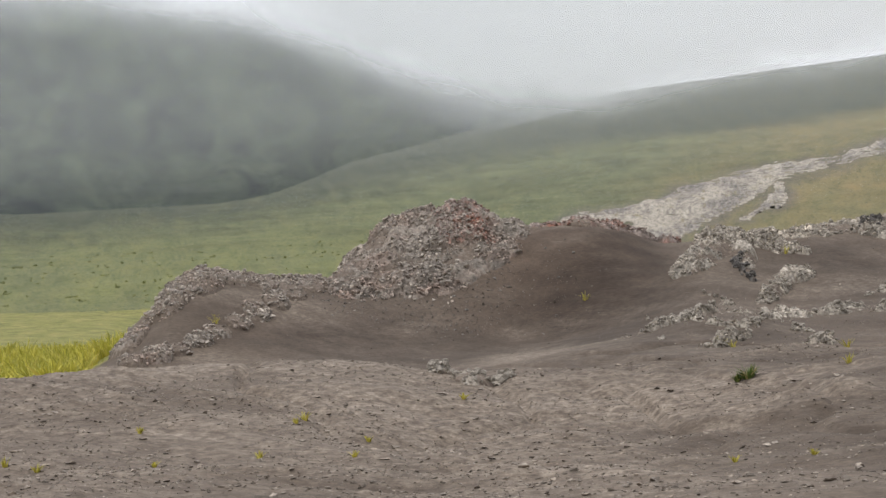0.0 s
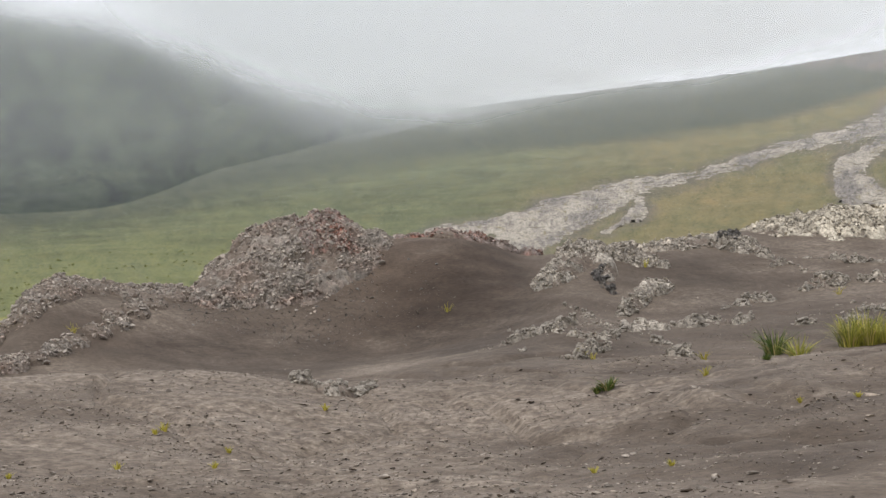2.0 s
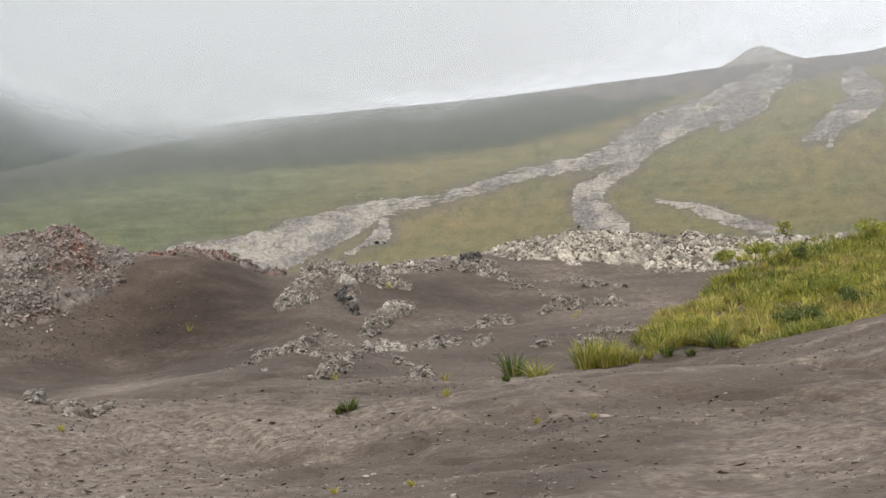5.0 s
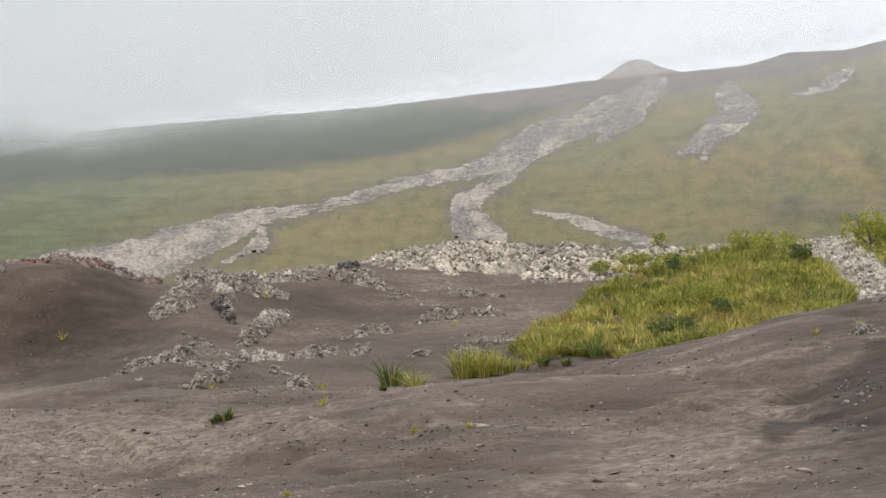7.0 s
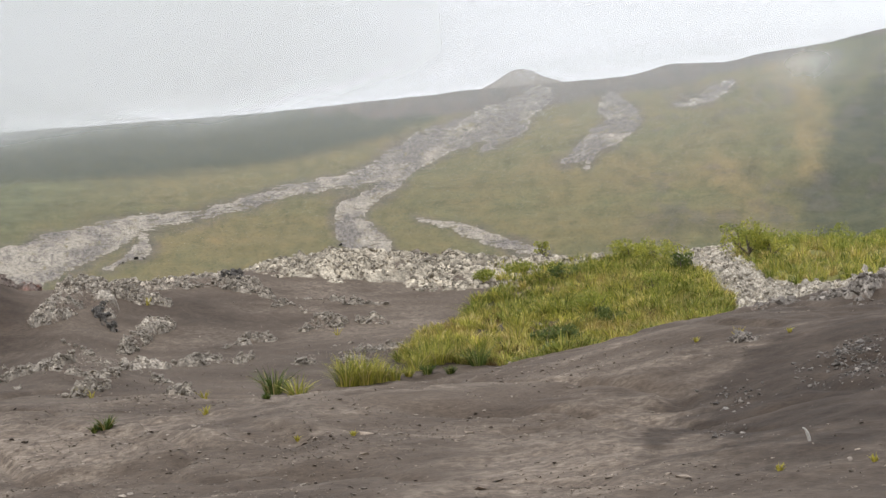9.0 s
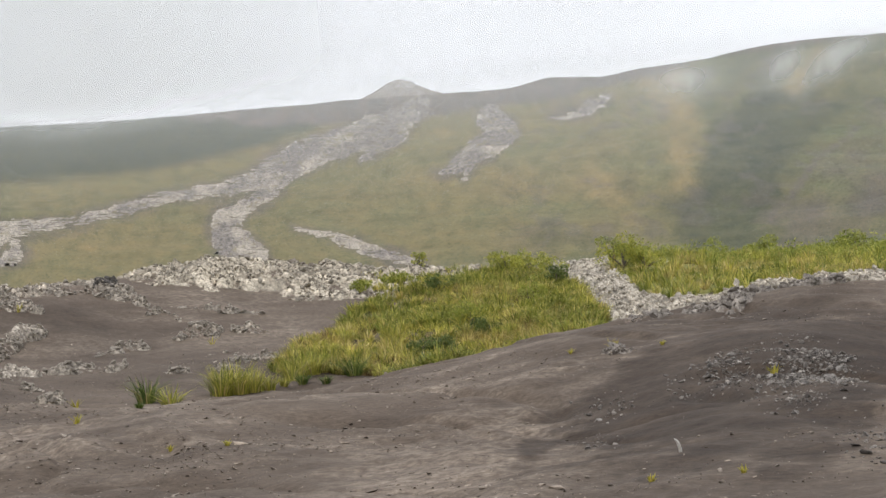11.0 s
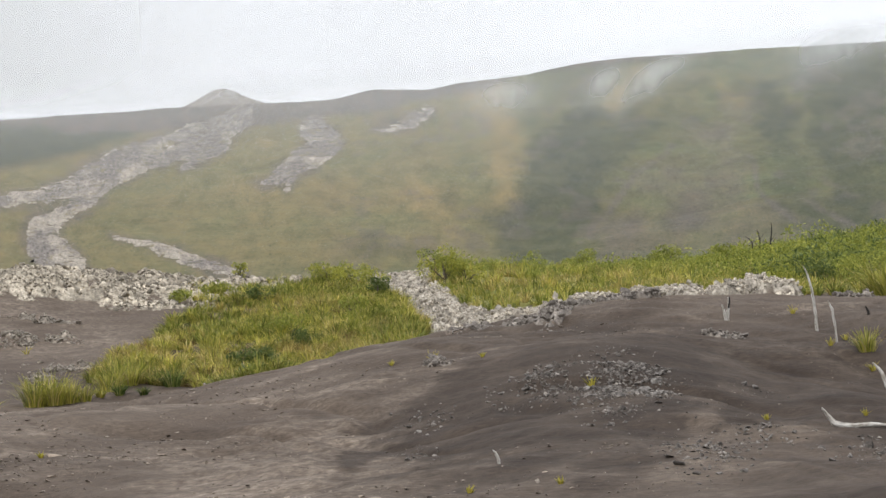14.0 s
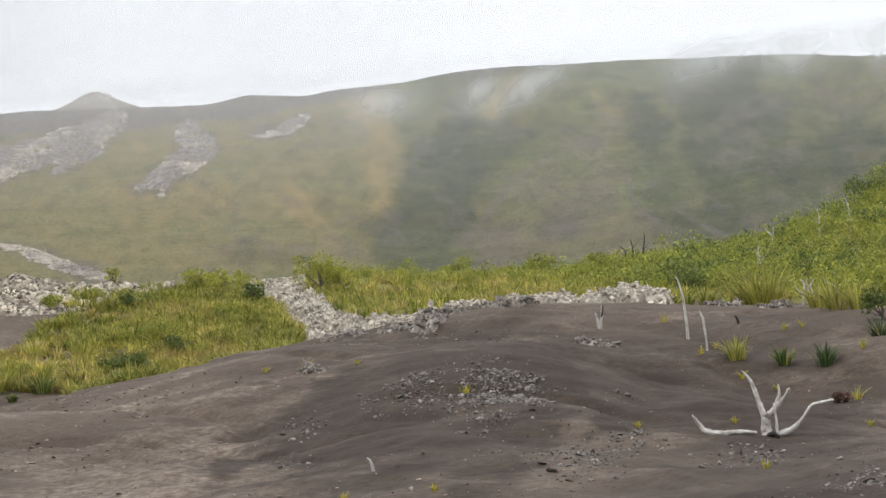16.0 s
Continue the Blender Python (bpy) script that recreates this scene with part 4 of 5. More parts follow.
def veins(lines_, height, torn=0.12):
    """Mask and height of lava that breaks through along lines."""
    def depth(b, x, y, d):
        rise = np.degrees(np.arctan2(ground_z(x, y) - EYE, d))
        return strokes(b + 0.12 * fbm(x, y, 1.6, 3), rise, lines_)

    def mask(b, d, x, y):
        return smooth(-0.02, 0.06, depth(b, x, y, d) - 0.02 + torn * fbm(x, y, 1.3, 4, 0.65))

    def lift(b, d, x, y):
        return -0.05 + height * smooth(0.0, 0.35, depth(b, x, y, d))
    return mask, lift


def break_through(label, nodes, height, mat, seed, crag, bury, torn=0.12, name="lava_outcrop", size=0.05):
    """One body of lava along a line of (bearing, rise of the ground, half width), as thick with blocks as it is wide."""
    shape = veins([nodes], height, torn)
    b0, b1 = min(n[0] - n[2] for n in nodes) - 0.3, max(n[0] + n[2] for n in nodes) + 0.3
    B, D = np.meshgrid(np.arange(b0, b1, 0.06), np.arange(62, 110, 0.3))
    w = shape[0](B, D, D * np.sin(np.radians(B)), D * np.cos(np.radians(B)))
    hit = D[w > 0.05]
    if len(hit) < 8:
        return None
    area = float((w * D).sum()) * 0.3 * math.radians(0.06)
    return lava_thing(name, label, (b0, b1, hit.min() - 0.6, hit.max() + 0.6), shape, int(min(5000, 60 + 110 * area)), size, mat, seed, 0.07, crag, bury)


for k, nodes in enumerate(OUTCROP_LINES):
    break_through("rugged outcrop of pale lichen-grey lava boulders in ash" if k < 4 else "low string of pale grey lava boulders in ash", nodes if k < 4 else [(q[0], q[1], 0.75 * q[2]) for q in nodes], 0.5 if k < 4 else 0.3, OUTCROP_ROCK, 2000 + 11 * k, 0.8 if k < 4 else 0.65, 0.15)
for k, nodes in enumerate(LEDGE_LINES):
    break_through("broken grey lava ledge stepping down an ash slope", nodes, 0.4, OUTCROP_ROCK, 2200 + 11 * k, 0.75, 0.15)
for k, nodes in enumerate([[(-7.65, 5.0, 0.14), (-8.0, 4.65, 0.24), (-7.9, 4.3, 0.2), (-7.7, 4.1, 0.14)], [(-3.9, 5.45, 0.2), (-3.3, 5.4, 0.25)]]):
    break_through("pile of dark basalt boulders among pale lava", nodes, 0.7, DARK_ROCK, 2400 + 11 * k, 0.95, 0.0, 0.25, "dark_boulder_pile", 0.06)
# the pale lava field behind the grass
field_edge = [(-4, 104), (-2, 98.5), (0, 97.5), (2, 98), (4, 98), (6, 97.5), (8, 104), (10, 112), (12, 116)]
lava_thing("lava_field", "wide field of pale lichen-grey lava rubble", (-4.5, 12, 95, 124),
           (lambda b, d, x, y: smooth(-1.2, 1.2, d - along(field_edge, b) + 3.2 * fbm(x, y, 5, 4, 0.6)) * smooth(-4.3, -2.6, b + 0.6 * fbm(x, y, 4, 2)),
            lambda b, d, x, y: -0.05 + 0.3 * bell(b, d, 2.6, 112, 2.2, 4) + 0.3 * np.abs(fbm(x, y, 7, 2))), 21000, 0.06, PALE_ROCK, 51, crag=1.0, bury=0.08)
lava_thing("lava_outcrop", "dark jagged lava blocks rising from pale rubble", (0.8, 4.6, 106, 117),
           patches([(2.9, 111, 0.7, 1.6, 0.3), (2.1, 110, 0.5, 1.2, 0.15), (3.5, 112, 0.45, 1.2, 0.2)], 0.5, 1.4), 500, 0.1, STONE, 56, crag=1.3, bury=0.0)
# the pale rim on the crest of the ash hump, with the tongue that runs up behind the meadow
rim_line = [(12, 69), (14, 72.5), (16, 75.5), (18, 77.5), (20, 78.5), (22, 78.3), (24, 77.5), (27, 74)]
lava_thing("lava_bank", "low bank of pale grey lava rubble along the ash crest", (10.8, 27.5, 66, 124),
           (lambda b, d, x, y: np.maximum(smooth(0.25, 0.5, np.exp(-((d - along(rim_line, b)) / 2.1) ** 2) * smooth(15, 17, b) * (1 - smooth(25.2, 26.2, b)) + 0.3 * fbm(x, y, 2.6, 3)),
                                          smooth(0.25, 0.5, np.maximum.reduce([bell(b, d, 12.3, 112, 1.2, 10, 4), bell(b, d, 13.3, 97, 0.95, 10, 4), bell(b, d, 14.3, 86, 1.05, 7.5, 4), bell(b, d, 15.9, 83, 1.2, 5, 4)]) + 0.3 * fbm(x, y, 3, 3))),
            lambda b, d, x, y: 0.2 + 0.15 * fbm(x, y, 4, 2)), 19000, 0.05, BANK_ROCK, 61, crag=0.95, bury=-0.05)
LEDGES = [(17.3, 66.5, 0.75, 2.4, 0.2), (16.2, 67.5, 1.1, 1.5, 0.1), (14.7, 67, 1.3, 1.5, 0.1), (13.6, 54.8, 0.75, 0.8, 0.16), (20.4, 69.5, 1.2, 1.0, 0.12), (23.1, 60, 0.95, 0.7, 0.03), (18.8, 71.5, 0.8, 1.0, 0.1), (27.5, 74, 0.7, 1.0, 0.12), (29.2, 71.5, 0.6, 0.8, 0.12),
          (-11.0, 75.5, 0.5, 0.7, 0.15), (-10.2, 75.6, 0.45, 0.6, 0.15), (-9.4, 76, 0.5, 0.8, 0.2), (-8.7, 68, 0.35, 0.5, 0.12), (-9.1, 65.8, 0.4, 0.5, 0.1), (-5.2, 78.5, 0.6, 0.5, 0.1), (-5.6, 65.5, 0.5, 0.5, 0.1), (-4.6, 80.5, 0.5, 0.5, 0.1), (0.9, 79.5, 0.6, 0.7, 0.15), (1.8, 79.8, 0.5, 0.6, 0.12), (0.3, 77, 0.6, 0.6, 0.1), (-1.4, 76.5, 0.5, 0.5, 0.1), (-6.2, 72, 0.4, 0.5, 0.1)]
for k, q in enumerate(LEDGES):
    lava_thing("lava_ledge", "small ledge of grey lava rubble breaking through ash", (q[0] - 2.4 * q[2], q[0] + 2.4 * q[2], q[1] - 2.4 * q[3], q[1] + 2.4 * q[3]), patches([q], 0.55, 1.1), int(150 + 130 * q[2] * q[3] * q[1] / 60), 0.06 if q[1] > 64 else 0.048, GREY_ROCK if k < 9 else OUTCROP_ROCK, 1200 + 7 * k, 0.07, 0.55, 0.05)
lava_thing("stone_heap", "small heap of pale stones in an ash hollow", (-19.6, -15.4, 50, 58),
           patches([(-17.3, 53.4, 0.75, 0.9, 0.25), (-18.3, 54.6, 0.6, 0.6, 0.1), (-16.4, 54, 0.5, 0.5, 0.1)], 0.3, 1.5), 520, 0.06, OUTCROP_ROCK, 81, crag=0.6, bury=0.2)


# ---- loose stones ----
def loose_stones(name, label, count, seed, box, chance, size, mat, spread=0.5, shapes=PEBBLES, squash=(0.65, 1.2)):
    pts = scatter(count, seed, box, chance)
    g = np.random.default_rng(seed + 3)
    sz = size * np.exp(g.normal(0, spread, len(pts)))
    places = np.column_stack([pts, ground_z(*pts.T) + 0.15 * sz])
    return tagged(new(name, joined(name, shapes, places, sz, mat, seed + 4, tilt=0.35 if squash[1] > 1 else 0.12, squash=squash)), label, "stones", kind="stuff")


loose_stones("grit", "flat grey stones strewn over pale ash", 17000, 101, (-37, 6, 26, 62), lambda b, d, x, y: np.clip(0.45 + 0.9 * fbm(x, y, 4, 3), 0, 1) * (1 - smooth(-14, 6, b)) * (0.35 + 0.65 * (1 - smooth(40, 58, d))), 0.026, STONE, 0.55, squash=(0.45, 0.9))
loose_stones("grit", "small grey stones on brown ash", 7500, 111, (-10, 37, 26, 84), lambda b, d, x, y: np.clip(0.2 + 1.0 * fbm(x, y, 5, 4), 0, 1), 0.02, STONE, 0.5)
loose_stones("crust", "thin flat clods of crusted ash", 4500, 171, (-37, 22, 26, 64), lambda b, d, x, y: np.clip(0.15 + 1.5 * fbm(x, y, 5, 4), 0, 1) * (1 - 0.75 * smooth(4, 14, b)), 0.045, CRUST, 0.5, squash=(0.3, 0.55))
loose_stones("scree", "grey gravel spilled below a lava knoll", 6500, 121, (-25, -12.5, 78, 97), lambda b, d, x, y: np.clip(smooth(-6.5, -0.5, d - along(KNOLL_FOOT, np.clip(b, -23.2, -14.6)) + 2.5 * fbm(x, y, 4, 3)) * smooth(-24.5, -22.5, b) * (1 - smooth(-16.2, -15, b)) + 0.4 * bell(b, d, -14.1, 88.5, 0.8, 3) + 0.012, 0, 1), 0.03, MOUND_STONE, 0.5)
loose_stones("scree", "dark and grey stones on an ash mound", 2600, 131, (15, 23, 40, 56), lambda b, d, x, y: np.maximum.reduce([bell(b, d, 19.3, 48.2, 1.5, 3.4, 3), 0.8 * bell(b, d, 17.1, 48.5, 0.9, 2.2, 3), bell(b, d, 20.6, 47.5, 0.7, 2.6, 3), 0.6 * bell(b, d, 18.9, 43.5, 1.0, 2.0, 3), 0.5 * bell(b, d, 15.4, 48, 0.8, 1.2)]) * np.clip(0.55 + 1.6 * fbm(x, y, 1.5, 3), 0.05, 1), 0.032, MOUND_STONE, 0.55, CLINKER, (0.7, 1.2))
loose_stones("scree", "grey stones along a gully of pale grit", 1300, 141, (10, 33, 28, 50), lambda b, d, x, y: np.maximum.reduce([bell(b, d, 22.3, 37, 1.2, 3), bell(b, d, 24, 40.5, 1.2, 1.2), bell(b, d, 28, 38, 1.2, 2.2), bell(b, d, 31.6, 30.6, 1.2, 1.6), 0.7 * bell(b, d, 13, 47, 0.9, 1.4), 0.7 * bell(b, d, 12.6, 41, 0.7, 1.5), 0.4 * bell(b, d, 24.2, 50, 0.8, 1.2)]), 0.028, MOUND_STONE, 0.6, CLINKER)
loose_stones("scree", "grey stones scattered on an ash slope", 700, 151, (-12, 6, 60, 96), lambda b, d, x, y: np.clip(0.15 + 0.9 * fbm(x, y, 4, 4), 0, 1) * smooth(-10.5, -8.5, b), 0.032, STONE, 0.5)


loose_stones("scree", "pale stones trailing down an ash hollow", 900, 161, (-13, 4, 62, 84), lambda b, d, x, y: np.maximum.reduce([bell(b, d, -10.2, 75.5, 1.4, 1.2), bell(b, d, -8.3, 77, 1.2, 2.5), bell(b, d, -4.6, 79.5, 1.4, 1.2), bell(b, d, -9, 67, 0.7, 1.2), 0.7 * bell(b, d, -5.4, 65.5, 1.0, 0.8), 0.8 * bell(b, d, 1, 79, 1.8, 1.2)]), 0.042, OUTCROP_ROCK, 0.55)


# ---- grass ----
def blades(count, length, spread, width, seed, root=0.12):
    """A tuft of arching blades: vertices and triangles."""
    g = np.random.default_rng(seed)
    V, T = [], []
    s = np.array([0, 0.4, 0.75, 1.0])
    for k in range(count):
        a, L = g.uniform(0, 6.283), length * g.uniform(0.55, 1.15)
        lean, w = spread * g.uniform(0.15, 1.15), width * g.uniform(0.7, 1.3)
        out = np.array([math.cos(a), math.sin(a), 0])
        side = np.array([-math.sin(a + g.normal(0, 0.6)), math.cos(a), 0])
        base = out * root * math.sqrt(g.random())
        mid_ = base + np.outer(L * lean * s ** 1.7, out) + np.outer(L * (s - 0.38 * lean * s * s), (0, 0, 1))
        q = len(V)
        for i in range(3):
            V += [mid_[i] - side * w * (1, 0.9, 0.6)[i], mid_[i] + side * w * (1, 0.9, 0.6)[i]]
        V.append(mid_[3])
        T += [(q, q + 1, q + 3), (q, q + 3, q + 2), (q + 2, q + 3, q + 5), (q + 2, q + 5, q + 4), (q + 4, q + 5, q + 6)]
    return np.array(V), np.array(T)


MEADOW_TUFTS = [blades(46, 1.0, 1.1, 0.026, 300 + k, 0.22) for k in range(10)]
FAR_TUFTS = [blades(28, 1.0, 0.95, 0.027, 330 + k, 0.26) for k in range(10)]


def inside(poly, b, d):
    """1 inside a polygon of (bearing, range)."""
    r = np.zeros(b.shape, bool)
    for (x0, y0), (x1, y1) in zip(poly, poly[1:] + poly[:1]):
        hit = ((y0 > d) != (y1 > d)) & (b < (x1 - x0) * (d - y0) / (y1 - y0 + 1e-9) + x0)
        r ^= hit
    return r.astype(float)


def meadow(name, label, count, seed, box, chance, size, mat):
    pts = scatter(count, seed, box, chance)
    g = np.random.default_rng(seed + 5)
    sz = size * np.exp(np.clip(g.normal(0, 0.28, len(pts)), -0.5, 0.38))
    return tagged(new(name, joined(name, MEADOW_TUFTS if box[2] < 66 else FAR_TUFTS, np.column_stack([pts, ground_z(*pts.T) - 0.05]), sz, mat, seed + 6, tilt=0.1)), label, "grass", kind="stuff")


MEADOW = [(2.0, 75), (3.2, 74.5), (4.6, 73), (5.8, 70), (6.6, 66), (7.6, 64), (8.8, 70), (10, 73), (11.4, 73), (12.6, 76), (13.3, 84), (12.6, 96), (11.6, 106), (10.6, 113), (9, 114), (7.4, 107), (6.3, 100), (5.0, 95), (4.0, 90), (3.0, 84)]
in_meadow = lambda b, d, x, y: inside(MEADOW, b + 0.35 * fbm(x, y, 5, 2), d + 2 * fbm(x + 30, y, 5, 2))
behind = lambda b, d, x, y: smooth(0, 1.5, d - along([(13.2, 106), (14, 99), (15, 93), (17, 89), (20, 86), (24, 84), (28, 82), (33, 79)], b)) * (0.9 - 0.6 * smooth(25, 29, b))
clump = lambda x, y, shift: fbm(x + shift, y, 5.5, 3, 0.6)
for mat, count, seed, label, shift, keen, size in ((GRASS, 1250, 401, "thick yellow-green tall grass between ash and lava", 0, 0.4, 0.64), (GREEN_GRASS, 850, 403, "tall green grass between ash and lava", 40, 2.4, 0.68), (STRAW_GRASS, 620, 405, "tall straw-coloured grass between ash and lava", 80, 2.8, 0.6), (RUSSET_GRASS, 260, 407, "withered brown grass between ash and lava", 120, 4.0, 0.52)):
    meadow("meadow_grass", label, count, seed, (1.5, 13.8, 62, 116), lambda b, d, x, y: in_meadow(b, d, x, y) * np.clip(0.5 + keen * clump(x, y, shift), 0.02, 1), size, mat)
for mat, count, seed, label, shift, keen in ((GRASS, 1200, 411, "yellow-green tall grass behind the lava bank", 0, 0.4), (GREEN_GRASS, 850, 413, "green tall grass behind the lava bank", 40, 2.2), (STRAW_GRASS, 560, 415, "straw-coloured tall grass behind the lava bank", 80, 2.6)):
    meadow("meadow_grass", label, count, seed, (13.2, 33, 84, 142), lambda b, d, x, y: behind(b, d, x, y) * np.clip(0.5 + keen * clump(x, y, shift), 0.02, 1), 0.72, mat)
meadow("meadow_grass", "bright yellow-green grass at the valley edge", 900, 421, (-37, -28.6, 68, 128), lambda b, d, x, y: smooth(0, 2, d - along([(-37, 66), (-31, 70), (-29.6, 84), (-28.6, 98)], b)), 0.95, BRIGHT_GRASS)
meadow("meadow_grass", "sparse dry grass on pale lava", 60, 431, (4.6, 9, 98, 110), lambda b, d, x, y: 0.8 * bell(b, d, 6.3, 101.5, 1.0, 3), 0.7, GRASS)

tuft_seed = [500]


def tussock(place, size, label, green=TUSSOCK, dry=DRY, count=80, spread=0.95):
    tuft_seed[0] += 3
    k = tuft_seed[0]
    o = new("grass_tussock")
    o.location = place
    v, t = blades(count, size, spread, 0.017, k, 0.28 * size)
    part("foliage", raw_mesh("foliage", v, t, green), o)
    v, t = blades(max(6, count // 6), size * 0.85, spread * 1.2, 0.015, k + 1, 0.25 * size)
    part("dry_foliage", raw_mesh("dry_foliage", v, t, dry), o, "straw-coloured dry grass")
    return tagged(o, label, "grass", group="grass tussocks")


DARK_T, LIGHT_T = "dark green grass tussock on bare ash", "yellow-green grass tussock on bare ash"
for b, d, s, kind in [(-8.1, 49.9, 0.5, 0), (-8.45, 50.0, 0.3, 0), (-2.45, 66.5, 1.3, 0), (-1.7, 60, 0.95, 1), (-2.75, 54.5, 0.28, 0),
                      (0.0, 68.5, 1.45, 1), (0.3, 69, 1.5, 1), (0.6, 68.6, 1.55, 1), (1.1, 69, 1.2, 1), (1.6, 69.5, 0.9, 1), (2.1, 70.5, 0.55, 1), (2.75, 71, 0.6, 0), (3.55, 70.5, 0.5, 0),
                      (2.4, 73, 1.3, 1), (2.7, 74, 1.35, 1), (3.1, 74, 1.4, 1), (4.5, 72, 1.1, 0), (6.2, 66.5, 1.1, 0), (6.6, 67, 1.0, 1), (7.9, 65.5, 0.7, 0), (7.3, 66, 0.8, 0),
                      (27.75, 57.4, 0.95, 1), (29.3, 56.5, 0.8, 0), (30.65, 56.0, 0.9, 0), (32.5, 58.5, 0.9, 0), (28.4, 83, 2.3, 1), (29.0, 82.5, 2.2, 1), (28.7, 82, 1.9, 1), (31.2, 68, 1.7, 1), (30.6, 70, 1.4, 1), (31.9, 67, 1.4, 1)]:
    tussock(spot(b, d) - Vector((0, 0, 0.04)), s, LIGHT_T if kind else DARK_T, GRASS if kind else BLUE_TUSSOCK if b > 30.6 else TUSSOCK, DRY, int(60 + 50 * s))

for b, d, s in [(-33.0, 37.2, 0.26), (-32.0, 36.7, 0.24), (-28.6, 42.0, 0.22), (-28.2, 37.3, 0.2), (-23.1, 44.1, 0.3), (-23.4, 43.5, 0.22), (-24.7, 38.1, 0.24), (-21.0, 42.7, 0.22), (-21.5, 37.7, 0.2), (-17.7, 49.0, 0.26), (-13.3, 86.5, 0.55), (-25.9, 82.7, 0.6),
                (-8.9, 65.7, 0.5), (-6.5, 92.3, 0.6), (-6.2, 35.1, 0.2), (-8.8, 35.4, 0.2), (-8.5, 65.3, 0.4), (-4.8, 64.5, 0.45), (-4.8, 52.4, 0.35), (-0.2, 85.6, 0.5), (-1.8, 44.8, 0.2), (0.1, 44.3, 0.22), (18.6, 48.0, 0.38),
                (14.2, 32.8, 0.2), (15.0, 54.6, 0.25), (11.9, 55.9, 0.25), (24.3, 42.5, 0.22), (17.3, 32.7, 0.2), (27.5, 43.8, 0.22), (28.4, 34.7, 0.24), (31.9, 45.3, 0.25), (29.0, 54.3, 0.25), (26.6, 58.0, 0.35), (27.1, 60.6, 0.3), (25.5, 65.6, 0.4), (29.4, 62.0, 0.35), (30.0, 62.3, 0.4), (31.9, 56.9, 0.4), (31.55, 51.8, 0.5), (-7.3, 84, 0.45), (13.3, 55.5, 0.4), (27.9, 55.8, 0.35)]:
    tuft_seed[0] += 3
    v, t = blades(22, s, 0.8, 0.014, tuft_seed[0], 0.2 * s)
    o = new("grass_sprout", raw_mesh("grass_sprout", v, t, SPROUT))
    o.location = spot(b, d) - Vector((0, 0, 0.02))
    tagged(o, "small yellow-green grass sprout on ash", "grass", group="grass sprouts")


# ---- wood ----
def tube(points, radii, sides=7, seed=0, knots=0.075):
    """A tapering limb through the points, with an uneven round section and closed ends."""
    g = np.random.default_rng(seed)
    pts = [Vector(p) for p in points]
    fine_p, fine_r = [], []
    for i in range(len(pts) - 1):
        p0, p1, p2, p3 = pts[max(i - 1, 0)], pts[i], pts[i + 1], pts[min(i + 2, len(pts) - 1)]
        for k in range(7):
            t = k / 7
            fine_p.append(0.5 * (2 * p1 + (p2 - p0) * t + (2 * p0 - 5 * p1 + 4 * p2 - p3) * t * t + (3 * p1 - p0 - 3 * p2 + p3) * t ** 3))
            fine_r.append(radii[i] * (1 - t) + radii[i + 1] * t)
    fine_p.append(pts[-1])
    fine_r.append(radii[-1])
    drift = np.cumsum(g.normal(0, 0.15, (len(fine_p), 3)), axis=0) * np.linspace(0, 1, len(fine_p))[:, None]
    fine_p = [p + Vector(q) * r for p, q, r in zip(fine_p, drift, fine_r)]
    turn = g.uniform(0, 6.28)
    bm = bmesh.new()
    uv = bm.loops.layers.uv.new("UVMap")
    rings, run = [], [0.0]
    for p, q in zip(fine_p, fine_p[1:]):
        run.append(run[-1] + (q - p).length)
    for i, (p, r) in enumerate(zip(fine_p, fine_r)):
        way = (fine_p[min(i + 1, len(fine_p) - 1)] - fine_p[max(i - 1, 0)]).normalized()
        u = way.cross(Vector((0.3, 1, 0.2))).normalized()
        w = way.cross(u)
        ring = []
        for s in range(sides):
            a = 6.28318 * s / sides
            ring.append(bm.verts.new(p + (u * math.cos(a) + w * math.sin(a)) * r * (1 + 0.16 * math.cos(2 * a + turn + 0.12 * i) + 0.1 * math.cos(3 * a - 0.2 * i) + g.normal(0, knots))))
        rings.append(ring)
    for i, (r0, r1) in enumerate(zip(rings, rings[1:])):
        for s in range(sides):
            f = bm.faces.new((r0[s], r0[(s + 1) % sides], r1[(s + 1) % sides], r1[s]))
            for lp, (u, w) in zip(f.loops, ((s, i), (s + 1, i), (s + 1, i + 1), (s, i + 1))):
                lp[uv].uv = (u / sides, run[w])
    bm.faces.new(rings[0][::-1])
    bm.faces.new(rings[-1])
    return bm


def limb(name, points, radii, mat, parent, seed=0, label="", sides=8):
    bm = tube(points, radii, sides, seed)
    me = bpy.data.meshes.new(name)
    bm.to_mesh(me)
    bm.free()
    for p in me.polygons:
        p.use_smooth = True
    me.materials.append(mat)
    return part(name, me, parent, label)


def facing(bearing, dist):
    """An empty on the land whose x axis runs across the line of sight from the path."""
    o = new("thing")
    o.matrix_basis = Matrix.Translation(spot(bearing, dist)) @ Matrix.Rotation(-radians(bearing), 4, "Z")
    return o


